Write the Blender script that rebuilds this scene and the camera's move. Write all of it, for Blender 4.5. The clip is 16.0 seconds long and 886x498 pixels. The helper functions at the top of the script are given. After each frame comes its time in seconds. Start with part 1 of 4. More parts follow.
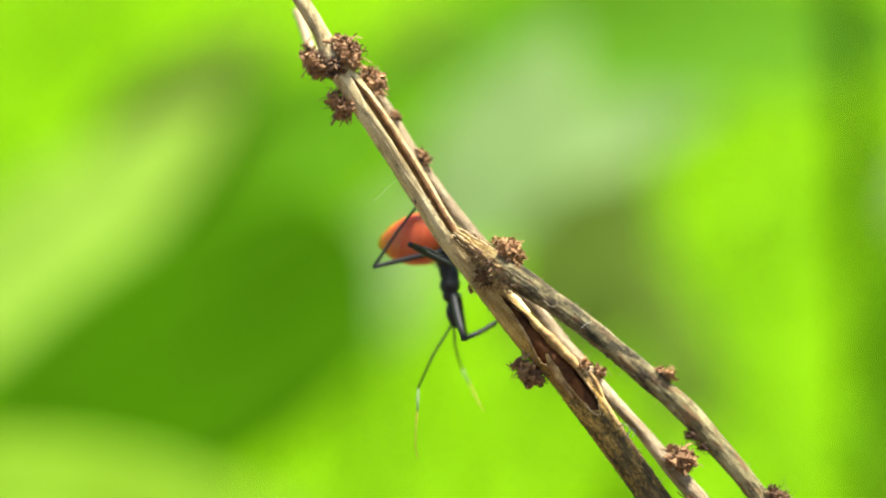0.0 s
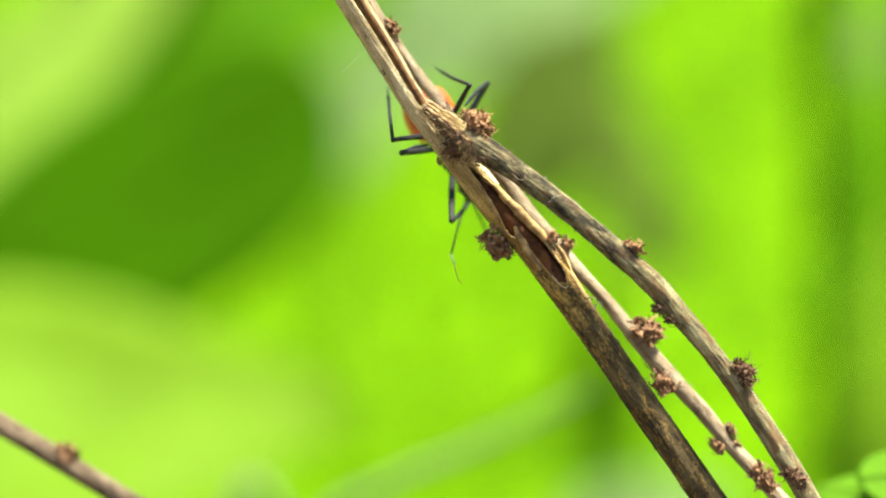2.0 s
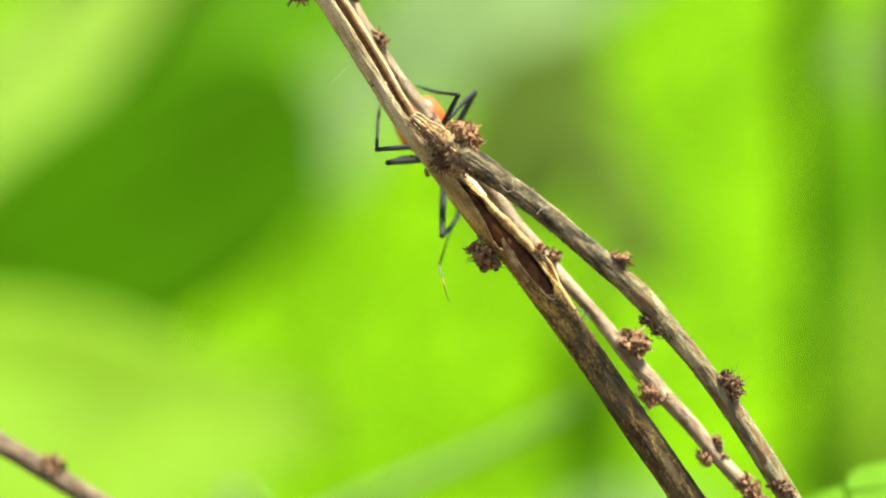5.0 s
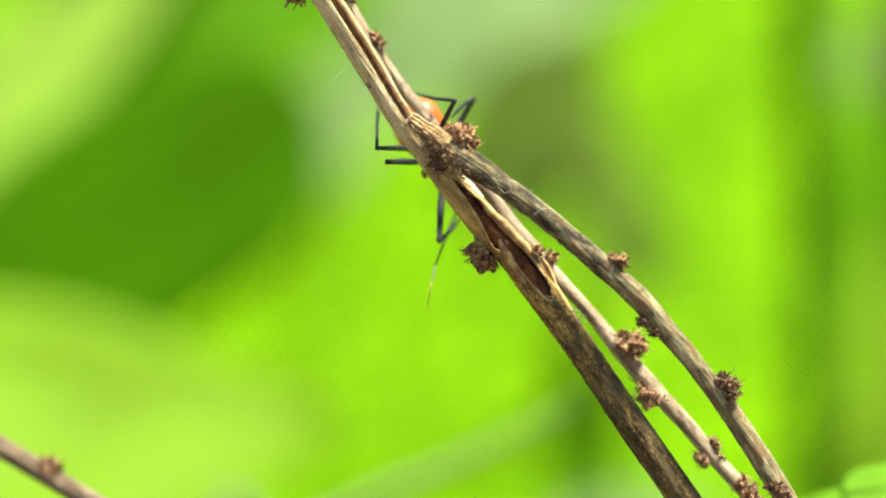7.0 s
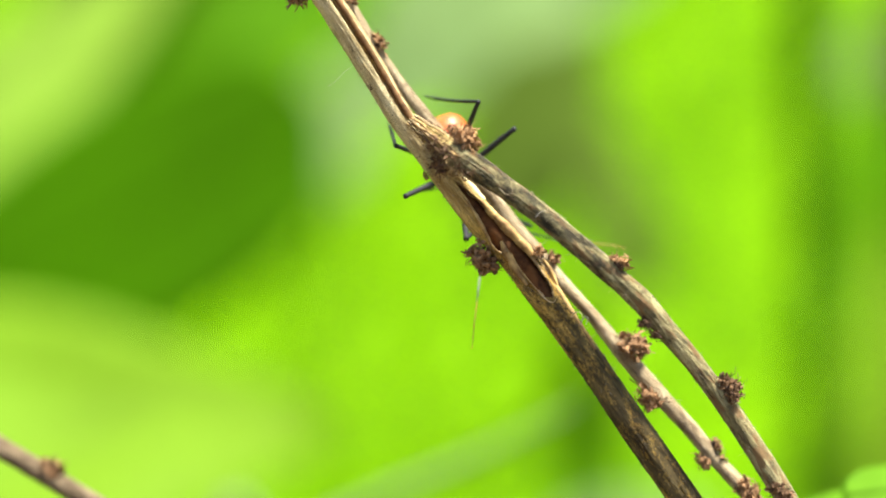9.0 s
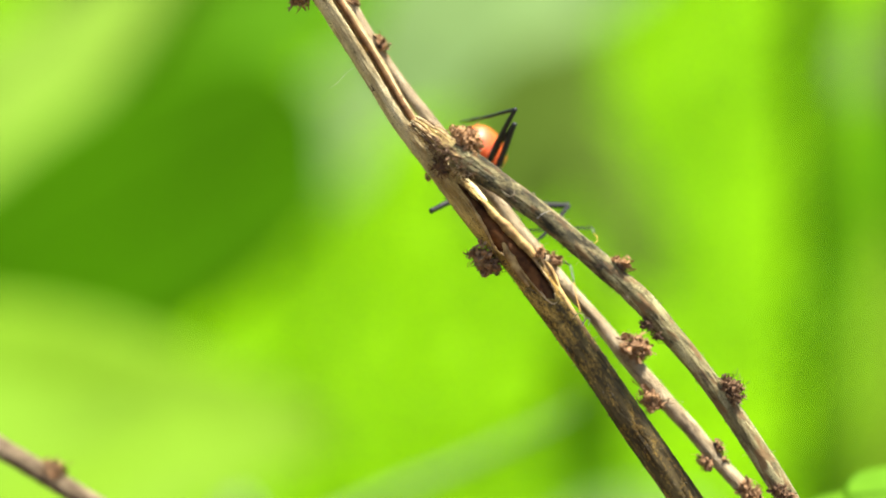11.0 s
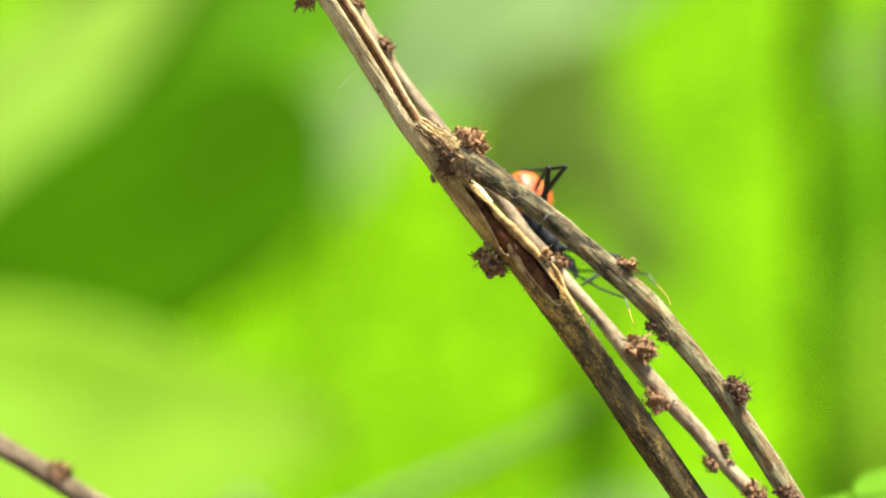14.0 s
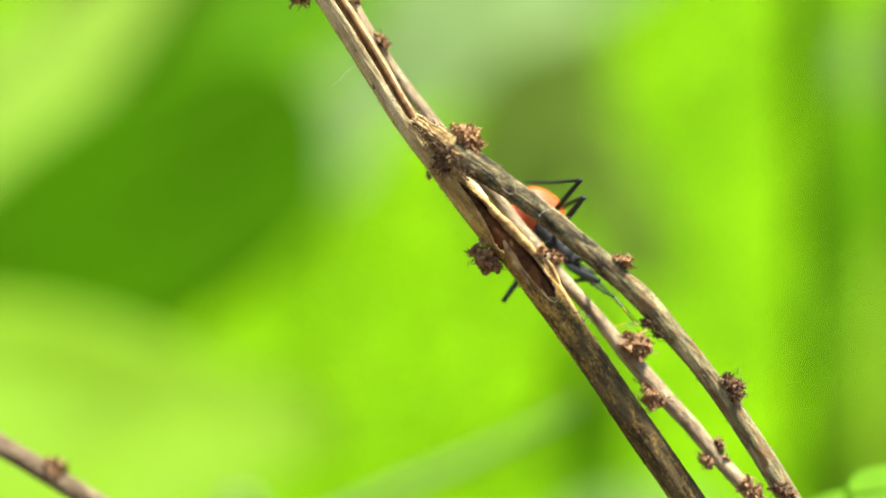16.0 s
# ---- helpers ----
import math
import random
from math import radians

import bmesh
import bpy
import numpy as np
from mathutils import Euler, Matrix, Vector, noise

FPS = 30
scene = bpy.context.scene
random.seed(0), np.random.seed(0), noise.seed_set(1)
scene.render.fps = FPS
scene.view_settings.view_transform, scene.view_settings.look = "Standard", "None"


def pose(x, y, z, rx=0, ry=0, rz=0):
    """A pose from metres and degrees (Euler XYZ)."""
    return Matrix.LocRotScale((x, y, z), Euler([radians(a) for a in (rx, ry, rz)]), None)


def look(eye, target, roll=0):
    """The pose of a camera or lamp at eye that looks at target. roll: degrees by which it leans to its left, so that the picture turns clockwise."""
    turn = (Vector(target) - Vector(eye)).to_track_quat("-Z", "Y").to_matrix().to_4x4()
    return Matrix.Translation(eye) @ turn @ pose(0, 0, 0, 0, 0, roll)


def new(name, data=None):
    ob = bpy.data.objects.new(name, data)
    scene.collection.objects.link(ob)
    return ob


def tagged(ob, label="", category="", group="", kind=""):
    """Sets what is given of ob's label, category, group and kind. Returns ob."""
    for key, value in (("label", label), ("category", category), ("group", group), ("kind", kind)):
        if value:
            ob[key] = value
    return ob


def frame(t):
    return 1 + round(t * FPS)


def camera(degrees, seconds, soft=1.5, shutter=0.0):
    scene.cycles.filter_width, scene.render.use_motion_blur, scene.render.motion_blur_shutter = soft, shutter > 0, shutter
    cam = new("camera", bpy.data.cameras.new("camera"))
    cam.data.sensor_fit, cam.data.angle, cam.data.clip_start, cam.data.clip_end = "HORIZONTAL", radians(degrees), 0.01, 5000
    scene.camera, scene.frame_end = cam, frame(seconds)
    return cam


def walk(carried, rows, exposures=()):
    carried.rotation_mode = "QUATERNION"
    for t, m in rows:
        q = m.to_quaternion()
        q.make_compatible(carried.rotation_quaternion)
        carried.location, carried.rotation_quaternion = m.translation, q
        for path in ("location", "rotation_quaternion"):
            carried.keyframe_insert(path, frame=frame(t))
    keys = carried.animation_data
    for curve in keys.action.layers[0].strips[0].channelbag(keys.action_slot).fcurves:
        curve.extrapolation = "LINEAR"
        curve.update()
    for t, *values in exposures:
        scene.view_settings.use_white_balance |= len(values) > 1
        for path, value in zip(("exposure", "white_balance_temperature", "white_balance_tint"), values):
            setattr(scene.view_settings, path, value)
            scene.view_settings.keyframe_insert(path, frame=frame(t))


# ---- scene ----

D = 0.2964            # camera to the twigs, in metres
MM = 0.001
REF = look((0, 0, 0.70), (0, 1, 0.56))


def at(u, v, d):
    """World place: u, v on the plane of the twigs in steps of 1/15 mm from its upper left corner, d millimetres behind it."""
    k = 1 + d * MM / D
    return REF @ Vector(((u - 784) / 15 * MM * k, (441 - v) / 15 * MM * k, -D - d * MM))


def view_dir(x, y, z):
    return (REF.to_3x3() @ Vector((x, y, z))).normalized()


# ---- camera and its walk ----
cam = camera(20.0, 16.0, soft=1.9, shutter=0.5)
cam.data.dof.use_dof = True
cam.data.dof.focus_distance = D - 0.0012
cam.data.dof.aperture_fstop = 7.0
cam.data.dof.aperture_blades = 0

# seconds, sway across, sway down (thousandths of a turn of the lens), roll
SWAY = [(0.0, 82, 204, -0.4), (0.1, 80, 197, -0.4), (0.2, 74, 130, -0.4), (0.3, 66, 55, -0.4), (0.4, 54, 37, -0.42),
        (0.5, 48, 31, -0.45), (1.0, 37, -3, -0.2), (1.5, 31, -23, -0.15), (2.0, 27, -23, -0.1), (2.5, 20, -20, -0.05),
        (3.0, 16, -15, 0), (3.5, 13, -10, 0), (4.0, 11, -7, 0), (5.2, 4, -2, 0), (6.5, 0, 0, 0), (7.0, 0, 0, 0),
        (7.5, 0, 2, 0), (8.0, 0, 2, 0), (8.5, 3, 2, 0), (9.0, 3, 3, 0), (10.3, 5, 5, 0), (11.5, 8, 6, 0), (12.0, 10, 7, 0),
        (12.5, 11, 8, 0), (13.0, 13, 8, 0), (13.5, 14, 8, 0), (14.0, 16, 8, 0), (14.5, 15, 8, 0), (15.0, 16, 8, 0),
        (15.5, 16, 8, 0), (15.8, 13, 6, 0), (16.0, 8, 2, 0)]


def held(sx, sy, roll):
    """The hand sways: the lens turns, and slides a little against the turn."""
    slide = Matrix.Translation((0.31 * sx / 15 * MM, -0.31 * sy / 15 * MM, 0))
    turn = Euler((1.31 * sy / 4446, 1.31 * sx / 4446, 0)).to_matrix().to_4x4()
    return REF @ slide @ turn @ pose(0, 0, 0, 0, 0, roll)


walk(cam, [(t, held(sx, sy, roll)) for t, sx, sy, roll in SWAY])

# ---- world and sun ----
SUN_WAY = Vector((0.27, -0.08, 0.96)).normalized()
world = bpy.data.worlds.new("sky")
scene.world = world
world.use_nodes = True
wn = world.node_tree
sky = wn.nodes.new("ShaderNodeTexSky")
sky.sky_type = "NISHITA"
sky.sun_disc = False
sky.sun_elevation = math.asin(SUN_WAY.z)
sky.sun_rotation = math.atan2(SUN_WAY.x, SUN_WAY.y)
wn.links.new(sky.outputs[0], wn.nodes["Background"].inputs[0])
wn.nodes["Background"].inputs[1].default_value = 0.07
sun_data = bpy.data.lights.new("sun", "SUN")
sun_data.energy = 5.0
sun_data.angle = radians(10)
sun_data.color = (1.0, 0.97, 0.87)
sun = new("sun", sun_data)
sun.matrix_world = look(SUN_WAY * 5, (0, 0, 0))
scene.view_settings.exposure = 1.86


# ---- materials ----
class Nodes:
    """Short hand for a node tree."""

    def __init__(self, name):
        self.mat = bpy.data.materials.new(name)
        self.mat.use_nodes = True
        self.tree = self.mat.node_tree
        self.bsdf = self.tree.nodes["Principled BSDF"]
        self.out = self.tree.nodes["Material Output"]

    def node(self, kind, **values):
        n = self.tree.nodes.new(kind)
        for key, value in values.items():
            n.inputs[key.replace("_", " ")].default_value = value
        return n

    def link(self, a, b):
        self.tree.links.new(a, b)

    def coords(self, which="Object", scale=(1, 1, 1)):
        tc = self.node("ShaderNodeTexCoord")
        mp = self.node("ShaderNodeMapping")
        mp.inputs["Scale"].default_value = scale
        self.link(tc.outputs[which], mp.inputs["Vector"])
        return mp.outputs[0]

    def noise(self, vec, scale, detail=4.0, rough=0.55):
        n = self.node("ShaderNodeTexNoise", Scale=scale, Detail=detail, Roughness=rough)
        self.link(vec, n.inputs["Vector"])
        return n.outputs[0]

    def ramp(self, fac, stops):
        r = self.node("ShaderNodeValToRGB")
        while len(r.color_ramp.elements) < len(stops):
            r.color_ramp.elements.new(0.5)
        for e, (p, c) in zip(r.color_ramp.elements, stops):
            e.position, e.color = p, (*c, 1)
        self.link(fac, r.inputs[0])
        return r.outputs[0]

    def mix(self, fac, a, b, how="MIX"):
        m = self.tree.nodes.new("ShaderNodeMix")
        m.data_type, m.blend_type = "RGBA", how
        for value, socket in ((fac, m.inputs[0]), (a, m.inputs[6]), (b, m.inputs[7])):
            if isinstance(value, (int, float)):
                socket.default_value = value
            elif isinstance(value, tuple):
                socket.default_value = (*value, 1)
            else:
                self.link(value, socket)
        return m.outputs[2]

    def bump(self, height, strength, distance):
        b = self.node("ShaderNodeBump", Strength=strength, Distance=distance)
        self.link(height, b.inputs["Height"])
        self.link(b.outputs[0], self.bsdf.inputs["Normal"])

    def set(self, **values):
        for key, value in values.items():
            socket = self.bsdf.inputs[key.replace("_", " ")]
            if isinstance(value, (int, float)):
                socket.default_value = value
            elif isinstance(value, tuple):
                socket.default_value = (*value, 1)
            else:
                self.link(value, socket)
        return self.mat


def bark(name, pale, mid, dark, mould, mould_from, mould_to, least, most, ease=None, rust=None, gold=None, grit=0.5):
    """Dry bark: weathered patches, fine fibres, rusty spots, and black mould that grows along the stem."""
    n = Nodes(name)
    fibre = n.noise(n.coords("UV", (1.0, 0.11, 1)), 6.0, 6, 0.68)
    patch = n.noise(n.coords("UV", (0.75, 0.16, 1)), 1.0, 5, 0.6)
    stain = n.noise(n.coords("UV", (0.75, 0.22, 1)), 1.25, 4, 0.6)
    streak = n.noise(n.coords("UV", (0.8, 0.30, 1)), 1.15, 7, 0.66)
    speck = n.noise(n.coords("UV", (1.0, 0.55, 1)), 3.2, 6, 0.75)
    base = n.ramp(patch, [(0.36, dark), (0.50, mid), (0.63, pale)])
    base = n.mix(1.0, base, n.ramp(fibre, [(0.32, (0.66, 0.64, 0.60)), (0.52, (1.0, 1.0, 1.0)), (0.68, (1.22, 1.22, 1.22))]), "MULTIPLY")
    dust = n.noise(n.coords("UV", (1.0, 0.6, 1)), 8.0, 3, 0.7)
    base = n.mix(1.0, base, n.ramp(dust, [(0.36, (0.62, 0.59, 0.54)), (0.48, (1.0, 1.0, 1.0)), (0.68, (1.24, 1.24, 1.24))]), "MULTIPLY")
    run = n.node("ShaderNodeSeparateXYZ")
    n.link(n.coords("UV"), run.inputs[0])

    def along(a0, a1, b0, b1):
        m = n.node("ShaderNodeMapRange")
        for key, value in zip(("From Min", "From Max", "To Min", "To Max"), (a0, a1, b0, b1)):
            m.inputs[key].default_value = value
        n.link(run.outputs[1], m.inputs[0])
        return m.outputs[0]

    if gold:
        base = n.mix(1.0, base, n.mix(along(gold[0], gold[1], 0.0, 1.0), (1.0, 1.0, 1.0), gold[2]), "MULTIPLY")
    add = n.node("ShaderNodeMath")
    n.link(n.mix(grit, streak, speck), add.inputs[0])
    n.link(along(mould_from, mould_to, least, most), add.inputs[1])
    if ease:
        sub = n.node("ShaderNodeMath")
        n.link(add.outputs[0], sub.inputs[0])
        n.link(along(*ease), sub.inputs[1])
        sub.operation = "SUBTRACT"
        add = sub
    where = n.ramp(add.outputs[0], [(0.445, (0, 0, 0)), (0.575, (0.97, 0.97, 0.97))])
    rot = n.mix(n.ramp(patch, [(0.42, (0, 0, 0)), (0.66, (1, 1, 1))]), mould, tuple(c * 5 for c in mould))
    colour = base
    if rust:
        colour = n.mix(n.ramp(stain, [(0.51, (0, 0, 0)), (0.57, (0.85, 0.85, 0.85))]), colour, n.mix(fibre, tuple(c * 0.5 for c in rust), tuple(c * 1.5 for c in rust)))
    colour = n.mix(where, colour, rot)
    n.bump(n.mix(0.68, fibre, speck), 1.0, 0.0006)
    return n.set(Base_Color=colour, Roughness=0.75, Specular_IOR_Level=0.2)


STEM_BARK = bark("dry_bark", (0.69, 0.565, 0.315), (0.57, 0.45, 0.235), (0.35, 0.25, 0.11), (0.028, 0.0205, 0.0085), 104, 141, -0.12, 0.085,
                 (62, 76, -0.14, 0.0), None, (104, 117, (0.82, 0.64, 0.27)))
BRANCH_BARK = bark("weathered_bark", (0.43, 0.375, 0.192), (0.275, 0.230, 0.108), (0.152, 0.120, 0.054), (0.022, 0.019, 0.0105), 4.0, 9, -0.13, 0.03,
                   (25, 34, 0.0, 0.085), (0.20, 0.112, 0.048), (6.5, 3.5, (1.25, 1.05, 0.72)), 0.3)
BACK_BARK = bark("pale_bark", (0.56, 0.445, 0.28), (0.39, 0.295, 0.178), (0.21, 0.148, 0.082), (0.05, 0.033, 0.02), 0, 100, -0.09, -0.06)
SIDE_BARK = bark("brown_bark", (0.36, 0.27, 0.165), (0.22, 0.155, 0.09), (0.11, 0.074, 0.043), (0.03, 0.02, 0.012), 0, 100, -0.06, -0.04)


def plain(name, a, b, scale, rough, spec=0.4, island=False, bump=0.0002, **more):
    """Two tones mixed by a fine noise, with relief."""
    n = Nodes(name)
    grain = n.noise(n.coords(), scale, 5)
    fac = n.ramp(grain, [(0.35, (0, 0, 0)), (0.65, (1, 1, 1))])
    if island:
        g = n.node("ShaderNodeNewGeometry")
        fac = n.mix(0.6, fac, g.outputs["Random Per Island"])
    n.bump(grain, 0.5, bump)
    return n.set(Base_Color=n.mix(fac, a, b), Roughness=rough, Specular_IOR_Level=spec, **more)


PITH = plain("red_brown_pith", (0.22, 0.112, 0.042), (0.09, 0.041, 0.015), 900, 0.9)
PITH_DARK = plain("rotten_pith", (0.16, 0.062, 0.016), (0.06, 0.021, 0.006), 900, 0.95)
RIM = plain("torn_pale_wood", (0.62, 0.46, 0.235), (0.42, 0.28, 0.11), 1200, 0.6)
EDGE = plain("broken_wood_edge", (0.36, 0.235, 0.10), (0.17, 0.10, 0.04), 1200, 0.7)
CREAM = plain("fresh_torn_wood", (0.66, 0.56, 0.31), (0.48, 0.37, 0.17), 900, 0.6)
STRIP = plain("golden_torn_bark", (0.46, 0.30, 0.105), (0.19, 0.105, 0.035), 700, 0.75)
BRACT = plain("dry_bract", (0.37, 0.205, 0.092), (0.10, 0.047, 0.0195), 1500, 0.85, island=True)
BRACT_DARK = plain("dark_bract", (0.15, 0.080, 0.036), (0.034, 0.0165, 0.0075), 1500, 0.85, island=True)
BRACT_BROWN = plain("brown_bract", (0.22, 0.118, 0.054), (0.045, 0.0205, 0.009), 1500, 0.85, island=True)
BRACT_GOLD = plain("golden_bract", (0.42, 0.225, 0.088), (0.12, 0.057, 0.024), 1500, 0.8, island=True)
KNOT = plain("dark_knot", (0.033, 0.0187, 0.011), (0.0935, 0.05225, 0.03025), 900, 0.9, bump=0.0004)
FIBRE = plain("pale_fibre", (0.275, 0.22, 0.1375), (0.143, 0.1045, 0.055), 700, 0.7)
SILK = plain("white_silk", (0.396, 0.363, 0.3025), (0.3025, 0.275, 0.22), 700, 0.5)
SHELL = plain("black_shell", (0.0077, 0.00825, 0.00935), (0.0154, 0.0154, 0.0165), 2500, 0.6, 0.25, bump=0.00005)
EYE = plain("eye", (0.011, 0.0066, 0.0055), (0.0275, 0.011, 0.00825), 2000, 0.15, 0.7)
TIP = plain("yellow_tip", (0.43, 0.24, 0.04), (0.32, 0.17, 0.03), 900, 0.5)
GREY = plain("pale_ring", (0.11, 0.11, 0.095), (0.06, 0.06, 0.052), 900, 0.5)


def orange_skin():
    """Taut orange skin with cream-coloured creases between its rings, cloudy redder patches and a painted sheen towards
    the rear.
    """
    n = Nodes("orange_skin")
    run = n.node("ShaderNodeSeparateXYZ")
    n.link(n.coords("UV"), run.inputs[0])
    warp = n.noise(n.coords(), 380, 3)
    cloud = n.noise(n.coords(), 230, 4)
    place = n.node("ShaderNodeMath")
    place.operation = "MULTIPLY_ADD"
    n.link(warp, place.inputs[0])
    place.inputs[1].default_value = 0.3
    n.link(run.outputs[1], place.inputs[2])
    wave = n.node("ShaderNodeMath")
    wave.operation = "MULTIPLY"
    n.link(place.outputs[0], wave.inputs[0])
    wave.inputs[1].default_value = 42.0
    ring = n.node("ShaderNodeMath")
    ring.operation = "SINE"
    n.link(wave.outputs[0], ring.inputs[0])
    ring_up = n.node("ShaderNodeMapRange")
    ring_up.inputs["From Min"].default_value = -1.0
    n.link(ring.outputs[0], ring_up.inputs[0])
    back = n.node("ShaderNodeSeparateXYZ")
    n.link(n.coords(), back.inputs[0])
    # The broad sheen is put into the colour: paler towards the rear.
    rear_sheen = n.node("ShaderNodeMapRange")
    for key, value in zip(("From Min", "From Max", "To Min", "To Max"), (-0.0035, -0.0085, -0.2, 0.6)):
        rear_sheen.inputs[key].default_value = value
    n.link(back.outputs[1], rear_sheen.inputs[0])
    amount = n.node("ShaderNodeMath")
    n.link(rear_sheen.outputs[0], amount.inputs[0])
    n.link(n.mix(0.12, cloud, ring_up.outputs[0]), amount.inputs[1])
    pale = n.ramp(amount.outputs[0], [(0.45, (0, 0, 0)), (1.15, (1, 1, 1))])
    skin = n.mix(n.ramp(cloud, [(0.35, (0, 0, 0)), (0.62, (1, 1, 1))]), (0.37, 0.042, 0.001), (0.45, 0.066, 0.002))
    n.bump(n.mix(0.6, ring_up.outputs[0], cloud), 0.12, 0.0003)
    return n.set(Base_Color=n.mix(pale, skin, (0.54, 0.095, 0.007)), Roughness=0.5, Specular_IOR_Level=0.7, Subsurface_Weight=0.55, Subsurface_Scale=0.003)


ORANGE = orange_skin()


def leaf_material(name, face, through_colour, share, gloss):
    """A living leaf: it scatters part of the light and lets part of it through."""
    n = Nodes(name)
    big = n.noise(n.coords("Object"), 14, 4)
    small = n.noise(n.coords("Object"), 90, 3)
    tone = n.ramp(n.mix(0.4, big, small), [(0.3, (0.72, 0.72, 0.72)), (0.7, (1.2, 1.2, 1.2))])
    n.set(Base_Color=n.mix(1.0, face, tone, "MULTIPLY"), Roughness=gloss, Specular_IOR_Level=0.04)
    n.bump(small, 0.3, 0.001)
    t = n.node("ShaderNodeBsdfTranslucent")
    n.link(n.mix(1.0, through_colour, tone, "MULTIPLY"), t.inputs[0])
    m = n.node("ShaderNodeMixShader")
    m.inputs[0].default_value = share
    n.link(n.bsdf.outputs[0], m.inputs[1])
    n.link(t.outputs[0], m.inputs[2])
    n.link(m.outputs[0], n.out.inputs[0])
    return n.mat


LEAF_BRIGHT = leaf_material("fresh_leaf", (0.119, 0.253, 0.0016), (0.17, 0.43, 0.0008), 0.4, 0.6)
LEAF_YELLOW = leaf_material("young_leaf", (0.155, 0.29, 0.012), (0.26, 0.46, 0.02), 0.4, 0.5)
LEAF_LOW = leaf_material("low_fresh_leaf", (0.115, 0.26, 0.013), (0.15, 0.34, 0.015), 0.4, 0.7)
# Pale yellow-green: full sun is painted into the top left leaf.
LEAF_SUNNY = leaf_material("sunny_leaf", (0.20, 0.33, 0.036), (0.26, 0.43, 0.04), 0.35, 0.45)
# Lighter leaf green that carries sunlight in its colour.
LEAF_LIGHT = leaf_material("sun_toned_leaf", (0.145, 0.262, 0.012), (0.22, 0.43, 0.012), 0.4, 0.55)
LEAF_MID = leaf_material("green_leaf", (0.066, 0.185, 0.0004), (0.095, 0.28, 0.0004), 0.4, 0.6)
# Darker leaf green: the shade on the left leaf is put into this colour.
LEAF_DARK = leaf_material("shade_toned_leaf", (0.055, 0.172, 0.0002), (0.062, 0.22, 0.0002), 0.3, 0.75)
LEAF_STALK = leaf_material("stalk_skin", (0.034, 0.105, 0.0003), (0.03, 0.10, 0.0003), 0.1, 0.6)
LEAF_PALE = leaf_material("bloomed_leaf", (0.19, 0.29, 0.095), (0.20, 0.32, 0.095), 0.4, 0.6)
LEAF_DRY = leaf_material("withering_leaf", (0.074, 0.122, 0.014), (0.09, 0.15, 0.015), 0.35, 0.75)


def ground_material():
    """Brown earth round the twigs, green moss and seedlings on the bank behind."""
    n = Nodes("mossy_ground")
    grain = n.noise(n.coords(), 5, 5)
    moss = n.mix(n.ramp(grain, [(0.35, (0, 0, 0)), (0.65, (1, 1, 1))]), (0.089, 0.205, 0.0012), (0.117, 0.25, 0.0016))
    crumb = n.noise(n.coords(), 60, 6, 0.7)
    earth = n.ramp(crumb, [(0.35, (0.045, 0.033, 0.019)), (0.5, (0.105, 0.083, 0.049)), (0.66, (0.18, 0.145, 0.09))])
    run = n.node("ShaderNodeSeparateXYZ")
    n.link(n.coords(), run.inputs[0])
    edge = n.node("ShaderNodeMapRange")
    edge.inputs["From Min"].default_value, edge.inputs["From Max"].default_value = 1.4, 1.8
    ragged = n.node("ShaderNodeMath")
    n.link(run.outputs[1], ragged.inputs[0])
    n.link(n.noise(n.coords(), 2.2, 6, 0.65), ragged.inputs[1])
    n.link(ragged.outputs[0], edge.inputs[0])
    n.bump(grain, 0.5, 0.002)
    return n.set(Base_Color=n.mix(edge.outputs[0], earth, moss), Roughness=0.95, Specular_IOR_Level=0.02)


SOIL = ground_material()


# ---- building blocks ----
def mesh_of(name, verts, faces, material, uvs=None, smooth=True):
    me = bpy.data.meshes.new(name)
    me.from_pydata([tuple(v) for v in verts], [], faces)
    me.materials.append(material)
    me.polygons.foreach_set("use_smooth", [smooth] * len(me.polygons))
    if uvs is not None:
        layer = me.uv_layers.new(name="UVMap")
        for loop in me.loops:
            layer.data[loop.index].uv = uvs[loop.vertex_index]
    me.update()
    return me


def part(name, me, parent, label="", pivot=None):
    """Links a mesh as one part under a thing or under a part; its points are given in the thing's space."""
    ob = new(name, me)
    ob.parent = parent
    if pivot is not None:
        ob.matrix_basis = pivot
    return tagged(ob, label) if label else ob


def thing(name, place, label, category, group="", kind=""):
    ob = new(name)
    ob.location = place
    ob.empty_display_size = 0.01
    return tagged(ob, label, category, group, kind)


class Buf:
    """Gathers many small pieces into one mesh."""

    def __init__(self):
        self.v, self.f, self.uv = [], [], []

    def add(self, verts, faces, uvs=None):
        o = len(self.v)
        self.v += [tuple(v) for v in verts]
        self.f += [tuple(i + o for i in f) for f in faces]
        self.uv += uvs if uvs is not None else [(0.0, 0.0)] * len(verts)

    def mesh(self, name, material, origin=None, smooth=True):
        vs = self.v if origin is None else [(x - origin[0], y - origin[1], z - origin[2]) for x, y, z in self.v]
        return mesh_of(name, vs, self.f, material, self.uv, smooth)


